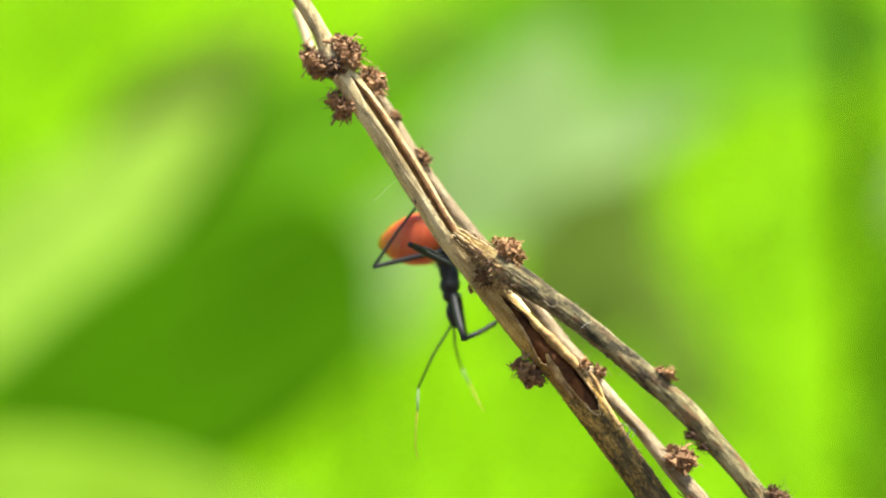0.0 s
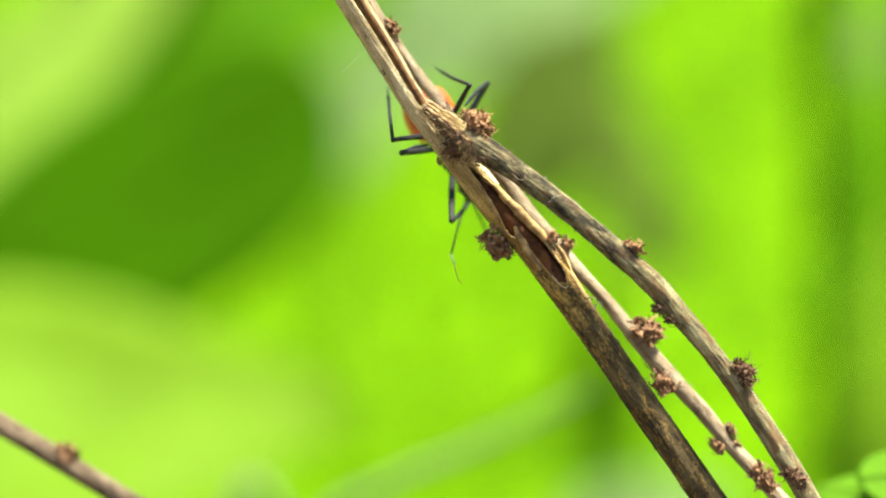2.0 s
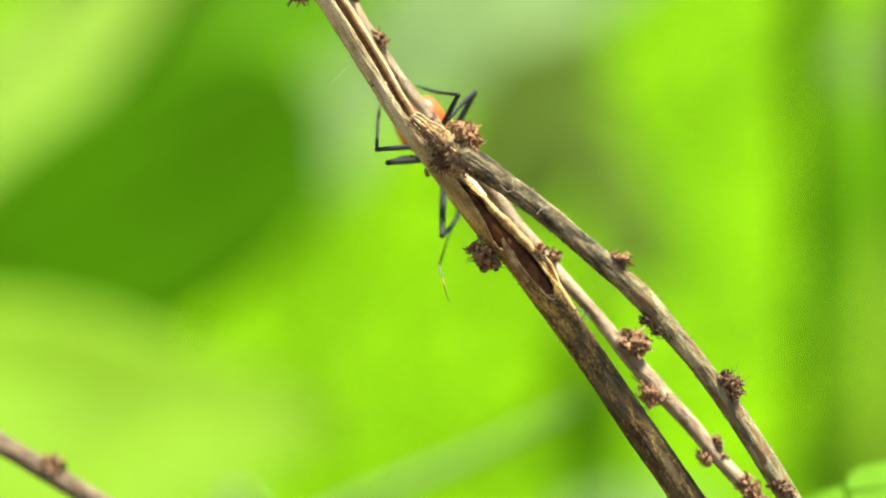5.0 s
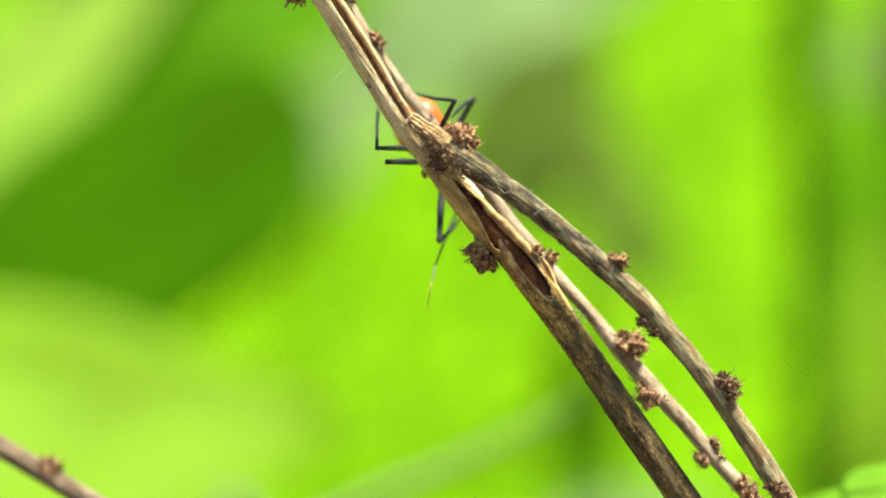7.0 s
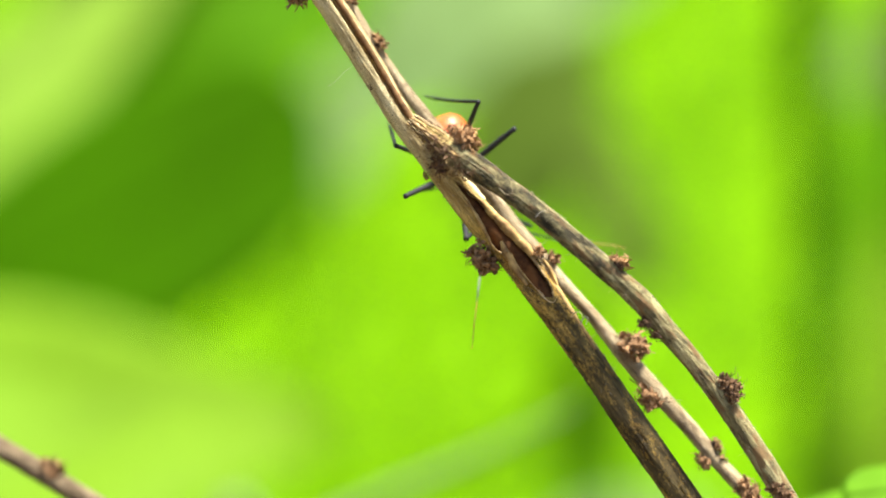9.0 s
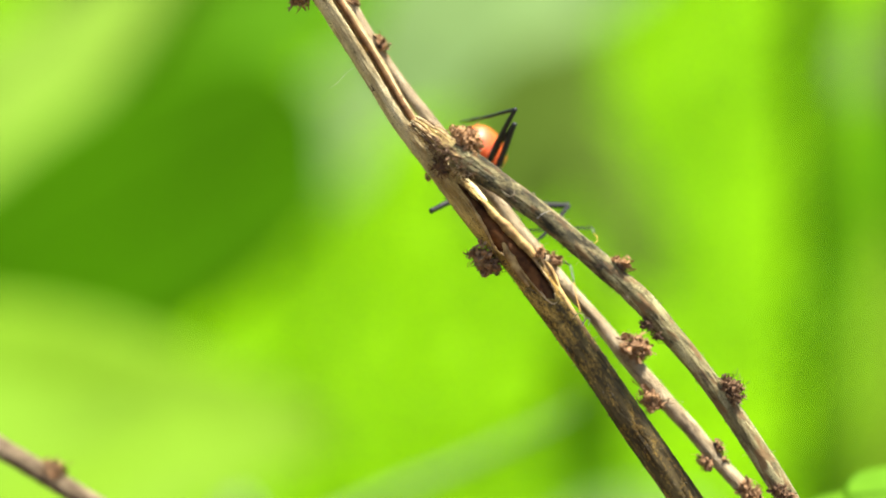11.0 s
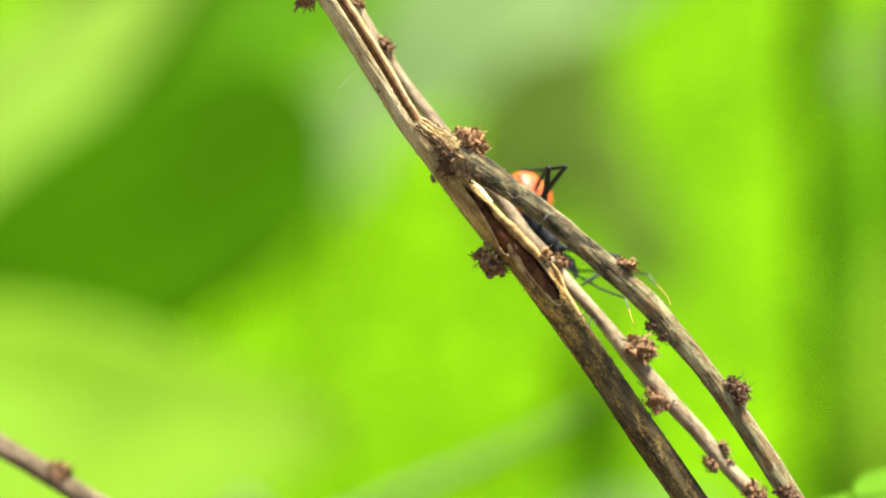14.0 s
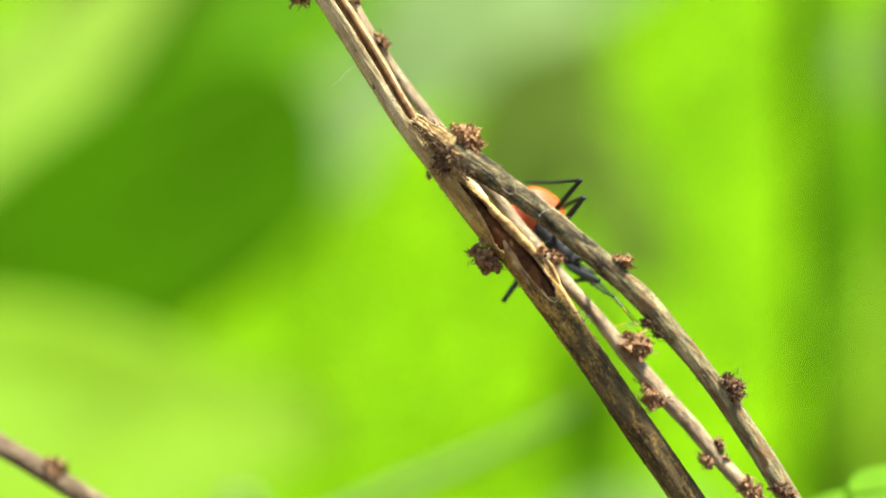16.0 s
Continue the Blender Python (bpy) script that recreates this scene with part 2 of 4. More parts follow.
def spline(points, steps):
    """Catmull-Rom through points; steps: samples for each stretch. Gives places and their parameter."""
    n, out = len(points), []
    for i in range(n - 1):
        p0, p1, p2, p3 = points[max(i - 1, 0)], points[i], points[i + 1], points[min(i + 2, n - 1)]
        k = steps[i] if isinstance(steps, list) else steps
        for j in range(k):
            t = j / k
            out.append((i + t, 0.5 * (2 * p1 + (p2 - p0) * t + (2 * p0 - 5 * p1 + 4 * p2 - p3) * t * t
                                      + (3 * p1 - p0 - 3 * p2 + p3) * t ** 3)))
    out.append((n - 1.0, points[-1].copy()))
    return out


FRONT = view_dir(0, 0, 1)


def frames_along(run):
    """For each sample: place, parameter, way, the side that faces the front, the side to the upper right, length so far in mm."""
    out, length = [], 0.0
    for i, (q, p) in enumerate(run):
        way = (run[min(i + 1, len(run) - 1)][1] - run[max(i - 1, 0)][1]).normalized()
        e1 = (FRONT - way * FRONT.dot(way)).normalized()
        e2 = e1.cross(way)
        if i:
            length += (p - run[i - 1][1]).length / MM
        out.append((p, q, way, e1, e2, length))
    return out


def value_at(table, q):
    i = min(int(q), len(table) - 2)
    f = q - i
    f = f * f * (3 - 2 * f)
    return table[i] * (1 - f) + table[i + 1] * f


def tube(fr, radius, sides, rough=0.06, opening=None, seed=0.0, lump=0.0):
    """A stem along its frames; radius(q) in mm. Where opening(q, angle) holds, the bark is missing."""
    b = Buf()
    ring = []
    for p, q, way, e1, e2, length in fr:
        r = radius(q) * MM
        for j in range(sides):
            a = 2 * math.pi * j / sides
            c, s = math.cos(a), math.sin(a)
            w = noise.noise((c * 1.3 + seed, s * 1.3, length * 0.35)) * 0.6 + noise.noise((c * 4 + seed, s * 4, length * 0.5)) * 0.5
            w2 = noise.noise((c * 0.5 + seed, s * 0.5 + 7, length * 0.16)) * lump
            w3 = noise.noise((c * 7 + seed, s * 7, length * 0.10)) * 0.032 + noise.noise((c * 13, s * 13 + seed, length * 0.22)) * 0.022
            rr = r * (1 + rough * w + w2 + w3)
            b.v.append(tuple(p + (e1 * c + e2 * s) * rr))
            turn = a if a < math.pi else a - 2 * math.pi
            b.uv.append((turn * radius(q), length))
        ring.append(q)
    n = len(fr)
    for i in range(n - 1):
        for j in range(sides):
            k = (j + 1) % sides
            if opening is not None:
                a = 2 * math.pi * (j + 0.5) / sides
                a = a if a < math.pi else a - 2 * math.pi
                if opening(0.5 * (ring[i] + ring[i + 1]), a):
                    continue
            b.f.append((i * sides + j, (i + 1) * sides + j, (i + 1) * sides + k, i * sides + k))
    b.f.append(tuple(range(sides)))
    b.f.append(tuple(reversed(range((n - 1) * sides, n * sides))))
    return b


def thin_rod(buf, points, r0, r1, sides=5, steps=4):
    """A bent thin rod from points in metres; radii in mm."""
    run = spline([Vector(p) for p in points], steps)
    n = len(run)
    verts, faces = [], []
    side = None
    for i, (q, p) in enumerate(run):
        way = (run[min(i + 1, n - 1)][1] - run[max(i - 1, 0)][1]).normalized()
        if side is None:
            side = way.orthogonal().normalized()
        side = (side - way * side.dot(way)).normalized()
        up = way.cross(side)
        r = (r0 + (r1 - r0) * i / (n - 1)) * MM
        for j in range(sides):
            a = 2 * math.pi * j / sides
            verts.append(p + (side * math.cos(a) + up * math.sin(a)) * r)
    for i in range(n - 1):
        for j in range(sides):
            k = (j + 1) % sides
            faces.append((i * sides + j, i * sides + k, (i + 1) * sides + k, (i + 1) * sides + j))
    faces.append(tuple(reversed(range(sides))))
    faces.append(tuple(range((n - 1) * sides, n * sides)))
    buf.add(verts, faces)


def rand_dir(rng):
    while True:
        v = Vector((rng.uniform(-1, 1), rng.uniform(-1, 1), rng.uniform(-1, 1)))
        if 0.05 < v.length < 1:
            return v.normalized()


def rosette(parent, place, out, along, size, count, seed, material, name="bud", slim=1.0):
    """A dried bud cluster: a knobbly core under curled, torn bracts."""
    rng = random.Random(seed)
    out = out.normalized()
    along = (along - out * along.dot(out)).normalized()
    third = out.cross(along)
    origin = parent.location
    bm = bmesh.new()
    bmesh.ops.create_icosphere(bm, subdivisions=4, radius=1.0)
    for v in bm.verts:
        c = v.co.copy()
        k = 0.92 + 0.30 * noise.noise(c * 2.0 + Vector((seed, 0, 0))) + 0.26 * noise.noise(c * 5 + Vector((0, seed, 0))) + 0.12 * noise.noise(c * 11)
        v.co = place - origin + (out * c.x * 0.48 + along * c.y * 0.95 + third * c.z * 0.62) * (k * size * 0.48 * MM)
    me = bpy.data.meshes.new("core")
    bm.to_mesh(me)
    bm.free()
    me.materials.append(KNOT)
    me.polygons.foreach_set("use_smooth", [True] * len(me.polygons))
    cluster = part(name, me, parent, "knobbly dried bud cluster")
    b = Buf()
    heads = max(9, round(count / 1.8 * max(1.0, size / 2.1)))
    for h in range(heads):
        d = (rand_dir(rng) + out * 0.7).normalized()
        middle = place + (out * d.dot(out) * 0.50 + along * d.dot(along) * 1.08 + third * d.dot(third) * 0.66) * (size * rng.uniform(0.30, 0.66) * MM)
        axis = (d + rand_dir(rng) * 0.5).normalized()
        big = min(size, 2.3) * rng.uniform(0.15, 0.42)
        side = axis.orthogonal().normalized()
        across = axis.cross(side)
        for i in range(rng.randint(5, 8)):
            a = rng.uniform(0, 2 * math.pi)
            away = side * math.cos(a) + across * math.sin(a)
            long = big * rng.uniform(0.7, 1.35)
            wide = big * rng.uniform(0.30, 0.62) * slim
            flat = axis.cross(away).normalized()
            if rng.random() < 0.35:          # a bract shrunk to a thread
                long, wide = long * rng.uniform(1.2, 1.8), wide * 0.28
            p = middle + away * big * 0.2 * MM
            lean, roll = rng.uniform(0.1, 0.9), rng.uniform(0.6, 3.4) * rng.choice((1, 1, -0.6))
            verts, faces = [], []
            m = 7
            for k in range(m):
                t = k / (m - 1)
                way = (axis * math.cos(lean + roll * t) + away * math.sin(lean + roll * t) + flat * 0.25 * math.sin(3 * t + i)).normalized()
                p = p + way * (long / (m - 1)) * MM
                nrm = flat.cross(way).normalized()
                w = wide * (0.55 + 1.3 * t - 1.2 * t * t) * rng.uniform(0.75, 1.2) * MM
                for c, u in ((1, 0.45), (0, 0.10), (-1, 0.45), (0, -0.14)):
                    verts.append(p + flat * w * c * rng.uniform(0.8, 1.2) + nrm * w * u * rng.uniform(0.5, 1.4))
            for k in range(m - 1):
                for q in range(4):
                    qq = (q + 1) % 4
                    faces.append((k * 4 + q, k * 4 + qq, k * 4 + 4 + qq, k * 4 + 4 + q))
            faces += [(3, 2, 1, 0), ((m - 1) * 4, (m - 1) * 4 + 1, (m - 1) * 4 + 2, (m - 1) * 4 + 3)]
            b.add(verts, faces)
    tagged(part("bract_tuft", b.mesh("bract_tuft", material, origin, smooth=False), cluster, "curled reddish-brown dry bracts"), kind="stuff")
    return cluster


def fuzz(parent, fr, radius, q0, q1, count, seed, long=(0.25, 0.8), opening=None, material=None, thick=0.035, name="splinter_fuzz", label="fine pale splinters and hairs"):
    """Fine splinters and hairs that stand off the bark."""
    rng = random.Random(seed)
    inside = [f for f in fr if q0 <= f[1] <= q1]
    b = Buf()
    for i in range(count):
        p, q, way, e1, e2, _ = rng.choice(inside)
        a = rng.uniform(0, 2 * math.pi)
        if opening is not None and opening(q, a if a < math.pi else a - 2 * math.pi):
            continue
        out = e1 * math.cos(a) + e2 * math.sin(a)
        start = p + out * radius(q) * 0.96 * MM
        g = (out + way * rng.uniform(-1.6, 1.6) + rand_dir(rng) * 0.5).normalized()
        size = rng.uniform(*long) * MM
        bend = rand_dir(rng) * size * 0.5
        thin_rod(b, [start, start + g * size * 0.5 + bend * 0.3, start + g * size + bend], thick, thick * 0.35, 3, 2)
    tagged(part(name, b.mesh(name, material or FIBRE, parent.location), parent, label), kind="stuff")


def curl(parent, points, r, material, label):
    b = Buf()
    thin_rod(b, points, r, r * 0.5, 6, 6)
    part("fibre", b.mesh("fibre", material, parent.location), parent, label)


def to_ground(points):
    """The last place of a stem goes into the soil."""
    points[-1].z = -0.02
    return points


# ---- ground ----
def bank(y):
    """The ground rises to a sunny bank behind the twigs."""
    return max(0.0, min(y, 6.0) - 1.6)


def ground_sheet():
    b = Buf()
    n, reach = 260, 400.0
    for i in range(n + 1):
        for j in range(n + 1):
            x = (i / n * 2 - 1)
            y = (j / n * 2 - 1)
            x, y = math.copysign(abs(x) ** 3, x) * reach, math.copysign(abs(y) ** 3, y) * reach
            z = -0.02 + 0.02 * noise.noise((x * 2, y * 2, 0)) + 0.05 * noise.noise((x * 0.5, y * 0.5, 3)) + 0.85 * bank(y)
            b.v.append((x, y, z))
            b.uv.append((x, y))
    for i in range(n):
        for j in range(n):
            k = i * (n + 1) + j
            b.f.append((k, k + n + 1, k + n + 2, k + 1))
    tagged(new("ground", b.mesh("ground", SOIL)), "brown earth rising to a green weedy bank", "ground", kind="structure")


# ---- the twigs ----
# the torn hole: along the stem, and its two edges in radians
HOLE = ((8.75, 0.34, 0.34), (8.95, 0.25, 0.6), (9.25, 0.2, 0.82), (9.75, -0.08, 0.95), (10.3, -0.6, 1.0), (10.6, -0.66, 1.0),
        (11.0, -0.5, 0.94), (11.5, -0.32, 0.94), (11.8, -0.2, 0.9), (11.98, 0.0, 0.75), (12.08, 0.35, 0.36))


def main_stem():
    pts = [at(*p) for p in ((60, -1150, 0), (230, -640, 0), (401, -300, 0), (477, -169, 0), (516, -92, 0), (579, 0, 0), (643, 100, 0),
                            (703, 200, 0), (756, 272, 0), (807, 337, 0), (856, 394, 0), (912, 454, 0), (962, 524, 0), (1030, 620, 0),
                            (1117, 750, 0), (1210, 884, 1), (1330, 1070, 2), (1700, 1750, 8), (2150, 3500, 20), (2400, 6500, 40),
                            (2500, 10500, 40))]
    to_ground(pts)
    wide = [1.0, 0.95, 0.88, 0.92, 1.4, 1.62, 1.6, 1.5, 1.48, 1.66, 1.9, 1.96, 1.86, 1.76, 1.78, 1.84, 1.9, 2.1, 2.3, 2.8, 3.2]

    def radius(q):
        return value_at(wide, q)

    def opening(q, a):
        jag = 0.17 * noise.noise((q * 9, a * 0.5, 3)) + 0.03 * noise.noise((q * 24, a * 0.5, 9))
        if 4.25 < q < 7.2:                       # the long slit
            c, h = 0.52 + 0.02 * (q - 5), 0.37 * min(1, (q - 4.25) * 2)
            return abs(a - c) < h + jag * 0.10
        for (q0, a0, b0), (q1, a1, b1) in zip(HOLE, HOLE[1:]):      # the torn hole
            if q0 <= q < q1:
                k = (q - q0) / (q1 - q0)
                return a0 + (a1 - a0) * k + jag * 0.6 < a < b0 + (b1 - b0) * k + jag * 0.35
        return False

    steps = [6, 6, 8, 20, 34, 40, 40, 40, 36, 44, 48, 52, 40, 30, 30, 20, 12, 8, 6, 6]
    fr = frames_along(spline(pts, steps))
    root = thing("split_twig", pts[-1], "dead tan plant stem, split open, with dark mould and bud clusters", "dry twig", "dry twigs")
    bark_mesh = tube(fr, radius, 120, 0.055, opening, 0.0, 0.05).mesh("bark", STEM_BARK, root.location)
    bark_mesh.materials.append(EDGE)
    bark_ob = part("bark", bark_mesh, root)
    wall = bark_ob.modifiers.new("wall", "SOLIDIFY")
    wall.thickness, wall.offset = 0.00034, -1
    wall.material_offset_rim = 1
    # the pith lies against the back wall of the hollow stem
    seen = [f for f in fr if 4.0 <= f[1] <= 12.9]
    slit = [(p + (e1 * 0.42 + e2 * 0.62) * radius(q) * MM, q, way, e1, e2, length) for p, q, way, e1, e2, length in seen if q < 8]
    part("pith", tube(slit, lambda q: radius(q) * 0.24, 24, 0.12, None, 5.0, 0.1).mesh("pith", PITH, root.location), root, "reddish-brown pith shown by the long slit")
    deep = [(p - e1 * radius(q) * 0.24 * MM, q, way, e1, e2, length) for p, q, way, e1, e2, length in seen if q > 8]
    part("pith", tube(deep, lambda q: radius(q) * 0.6, 24, 0.14, None, 5.0, 0.1).mesh("pith", PITH_DARK, root.location), root, "reddish-brown crumbling pith")
    # torn flap across the hole, and pale splinters at its rims
    def on_bark(u, v, lift):
        """The place on the front of the bark behind u, v."""
        flat = at(u, v, 0)
        p, q, way, e1, e2, _ = min(fr, key=lambda f: (f[0] - flat).length_squared)
        off = min(0.97, abs((flat - p).dot(e2)) / (radius(q) * MM))
        return at(u, v, -radius(q) * math.sqrt(1 - off * off) - lift)

    for ends, w, lift, stuff in ((((884, 424), (894, 446), (910, 474), (930, 502)), 1.05, 0.12, STRIP),
                                 (((816, 312), (829, 328), (842, 342), (854, 352)), 1.25, 0.1, CREAM), (((846, 350), (882, 388), (918, 424), (948, 458)), 1.25, 0.12, STRIP),
                                 (((820, 346), (838, 376), (856, 408), (871, 442)), 0.42, 0.05, STRIP), (((912, 468), (930, 490), (946, 510), (958, 524)), 0.22, 0.06, STRIP),
                                 (((954, 464), (974, 494), (1002, 540), (1050, 616)), 0.9, 0.03, STRIP), (((950, 513), (963, 527), (976, 532), (985, 516)), 0.17, 0.03, RIM),
                                 (((958, 456), (969, 472), (978, 490), (985, 508)), 0.5, 0.12, STRIP)):
        b = Buf()
        line = [on_bark(x, y, lift) for x, y in ends]
        f2 = frames_along(spline(line, 26))
        n = len(f2)
        verts, faces = [], []
        for i, (p, q, way, e1, e2, length) in enumerate(f2):
            t = i / (n - 1)
            ww = w * (0.3 + 1.9 * t * (1 - t)) * MM
            up = (0.14 * noise.noise((length * 0.7, 3, w)) + 0.05 * noise.noise((length * 4, 8, w))) * MM
            for k, (sx, h) in enumerate(((-1, 0.02), (0.1, 0.08), (1, -0.02), (0, -0.12))):
                torn = 1 + 0.4 * noise.noise((length * 0.8, k * 5.3, w * 7)) + 0.2 * noise.noise((length * 9, k * 5.7, w * 7))
                verts.append(p + e2 * ww * sx * 0.6 * torn + e1 * (h * MM + up))
        for i in range(n - 1):
            for j in range(4):
                jj = (j + 1) % 4
                faces.append((i * 4 + j, i * 4 + jj, i * 4 + 4 + jj, i * 4 + 4 + j))
        faces += [(3, 2, 1, 0), tuple(range(n * 4 - 4, n * 4))]
        b.add(verts, faces)
        part("torn_flap", b.mesh("torn_flap", stuff, root.location), root, "pale yellow torn strip of wood")
    way = view_dir(0.55, -0.83, 0)
    side = view_dir(0.83, 0.55, 0)
    rosette(root, at(530, -116, -0.6), side + FRONT * 0.5, way, 3.1, 90, 11, BRACT)
    rosette(root, at(479, -98, 0.3), -side + FRONT * 0.2, way, 2.7, 70, 12, BRACT)
    rosette(root, at(506, -90, -1.0), FRONT, way, 2.3, 30, 13, BRACT_DARK)
    rosette(root, at(470, -118, 3.5), -side, way, 1.8, 40, 18, BRACT)
    rosette(root, at(526, -22, 0.0), -side + FRONT * 0.2, way, 2.9, 60, 14, BRACT)
    rosette(root, at(850, 449, -0.4), -side + FRONT * 0.5, way, 2.7, 80, 15, BRACT)
    rosette(root, at(868, 460, -0.4), -side + FRONT * 0.5, way, 1.8, 50, 19, BRACT_BROWN)
    rosette(root, at(752, 310, -0.9), -side + FRONT * 0.2, way, 0.75, 10, 16, BRACT_GOLD)
    rosette(root, at(953, 446, -0.9), side + FRONT * 0.5, way, 1.3, 30, 17, BRACT_GOLD)
    shoot = Buf()
    thin_rod(shoot, [at(442, -196, 12), at(456, -160, 11), at(470, -122, 8.5), at(496, -92, 1)], 0.5, 0.7, 14, 8)
    part("side_shoot", shoot.mesh("side_shoot", BACK_BARK, root.location), root, "pale dry side shoot")
    rosette(root, at(655, 152, -0.9), -side + FRONT * 0.6, way, 0.6, 14, 10, BRACT_DARK, slim=0.5)
    fuzz(root, fr, radius, 4.5, 15.9, 1000, 1, (0.15, 0.6), opening)
    curl(root, [at(578, 150, -0.4), at(590, 142, -0.8), at(606, 125, -0.9), at(624, 112, -0.6), at(640, 106, -0.2)], 0.022, SILK, "fine strand of white silk")
    curl(root, [at(1008, 558, -1.6), at(1016, 550, -2.3), at(1025, 551, -2.5), at(1029, 560, -2.2)], 0.1, CREAM, "curled pale fibre")
    fuzz(root, fr, radius, 4.6, 10.2, 260, 53, (0.1, 0.3), opening, KNOT, 0.06, "dark_specks", "dark specks of bark")
    fuzz(root, fr, radius, 10.2, 15.9, 900, 51, (0.12, 0.4), opening, KNOT, 0.07, "crumb_layer", "dark crumbs of rotten bark")
    curl(root, [at(1024, 572, -1.5), at(1031, 558, -2), at(1038, 560, -2.3), at(1034, 572, -2.2)], 0.075, SILK, "curled white fibre")
    curl(root, [at(660, 160, 0), at(672, 168, -1), at(690, 178, -1.6)], 0.03, FIBRE, "loose pale fibre")


def branch():
    pts = [at(*p) for p in ((730, 213, -3.0), (744, 224, -3.0), (768, 243, -2.9), (806, 273, -3.1), (850, 301, -3.6), (899, 336, -4.0), (956, 378, -4.2),
                            (1014, 426, -4.1), (1080, 483, -3.7), (1137, 535, -3.2), (1184, 589, -2.7), (1236, 654, -2.3), (1283, 716, -2), (1333, 791, -2),
                            (1390, 883, -2), (1450, 990, -2), (1560, 1155, 0), (1900, 1800, 10), (2300, 3500, 20), (2500, 6500, 30),
                            (2650, 10500, 30))]
    to_ground(pts)
    wide = [0.62, 0.92, 1.36, 1.62, 1.46, 1.32, 1.27, 1.27, 1.28, 1.36, 1.26, 1.16, 1.24, 1.26, 1.3, 1.38, 1.4, 1.5, 1.6, 1.8, 2.0]

    def radius(q):
        return value_at(wide, q)

    steps = [10, 16, 20, 26, 26, 28, 28, 30, 28, 28, 28, 28, 28, 26, 20, 12, 10, 8, 6, 6]
    fr = frames_along(spline(pts, steps))
    root = thing("dry_twig", pts[-1], "grey-brown weathered dry twig with a broken end and bud clusters", "dry twig", "dry twigs")
    part("bark", tube(fr, radius, 110, 0.09, None, 20.0, 0.09).mesh("bark", BRANCH_BARK, root.location), root)
    way, side = view_dir(0.72, -0.7, 0), view_dir(0.7, 0.72, 0)
    rng = random.Random(77)
    # the broken end: torn strips of bark that run along it, splintered at their tips
    for i in range(26):
        a = rng.uniform(-2.6, 2.6)
        q1 = rng.uniform(1.3, 3.4) if abs(a - 0.7) < 1.1 else rng.uniform(0.5, 2.4)
        inside = [f for f in fr if f[1] <= q1]
        w = rng.uniform(0.14, 0.34)
        verts, faces = [], []
        tip, free = rng.uniform(0.0, 0.7), rng.uniform(0.0, 0.2)
        for k, (p, q, w0, e1, e2, _) in enumerate(inside):
            t = k / (len(inside) - 1)
            out = e1 * math.cos(a) + e2 * math.sin(a)
            tang = w0.cross(out)
            lift = 0.04 + free * (1 - t) ** 2 + 0.07 * noise.noise((k * 0.12, i * 3.1, 0))
            c = p + out * (radius(q) + lift) * MM - w0 * tip * (1 - t) ** 2 * MM + tang * 0.3 * noise.noise((k * 0.06, i * 1.7, 5)) * MM
            ww = w * (0.25 + 1.6 * t * (1.15 - t)) * MM * (1 + 0.3 * noise.noise((k * 0.5, i, 2)))
            for sx, h in ((-1, -0.04), (0.1, 0.03), (1, -0.04), (0, -0.1)):
                verts.append(c + tang * ww * sx + out * h * MM)
        for k in range(len(inside) - 1):
            for j in range(4):
                jj = (j + 1) % 4
                faces.append((k * 4 + j, k * 4 + jj, k * 4 + 4 + jj, k * 4 + 4 + j))
        faces += [(3, 2, 1, 0), tuple(range(len(verts) - 4, len(verts)))]
        b = Buf()
        b.add(verts, faces)
        part("torn_strip", b.mesh("torn_strip", (RIM, EDGE, STRIP, EDGE, BRACT_BROWN, EDGE)[i % 6] if a > -0.5 else (STRIP, BRACT_BROWN, BRACT_DARK)[i % 3], root.location), root)
    # curled fibres over the joint of the two stems
    for stuff, count, label in ((RIM, 110, "pale curled fibres of the broken end"), (BRACT_BROWN, 260, "brown curled fibres of the broken end")):
        shreds = Buf()
        for i in range(count):
            if i % 3 == 0:
                p, q, w0, e1, e2, _ = fr[rng.randint(0, 40)]
                a = rng.uniform(-2.2, 1.4)
            else:
                p, q, w0, e1, e2, _ = fr[rng.randint(24, 66)]
                a = rng.gauss(-1.0, 0.55) if stuff is BRACT_BROWN else rng.gauss(-1.3, 0.4)
            out = e1 * math.cos(a) + e2 * math.sin(a)
            turn = (out + rand_dir(rng) * 0.9).normalized()
            c = p + out * radius(q) * rng.uniform(0.94, 1.2) * MM
            b1 = turn.orthogonal().normalized()
            b2 = turn.cross(b1)
            bow, r, drift = rng.uniform(1.2, 5.0), rng.uniform(0.12, 0.42), rand_dir(rng) * rng.uniform(0.1, 0.6)
            line = [c + (b1 * math.cos(bow * k / 5) * r + b2 * math.sin(bow * k / 5) * r + drift * k / 5) * MM for k in range(6)]
            thin_rod(shreds, line, rng.uniform(0.035, 0.075), 0.02, 4, 2)
        tagged(part("fibre_tangle", shreds.mesh("fibre_tangle", stuff, root.location), root, label), kind="stuff")
    rosette(root, at(818, 245, -3.3), side + FRONT * 0.4, way, 2.5, 120, 21, BRACT_GOLD, slim=0.7)
    rosette(root, at(800, 232, -3.2), side + FRONT * 0.5, way, 1.3, 36, 29, BRACT_GOLD, slim=0.6)
    rosette(root, at(784, 266, -3.7), FRONT - side * 0.5, way, 2.2, 40, 22, BRACT_DARK, slim=0.5)
    rosette(root, at(776, 292, -2.7), -side + FRONT, way, 2.1, 46, 23, BRACT_BROWN, slim=0.4)
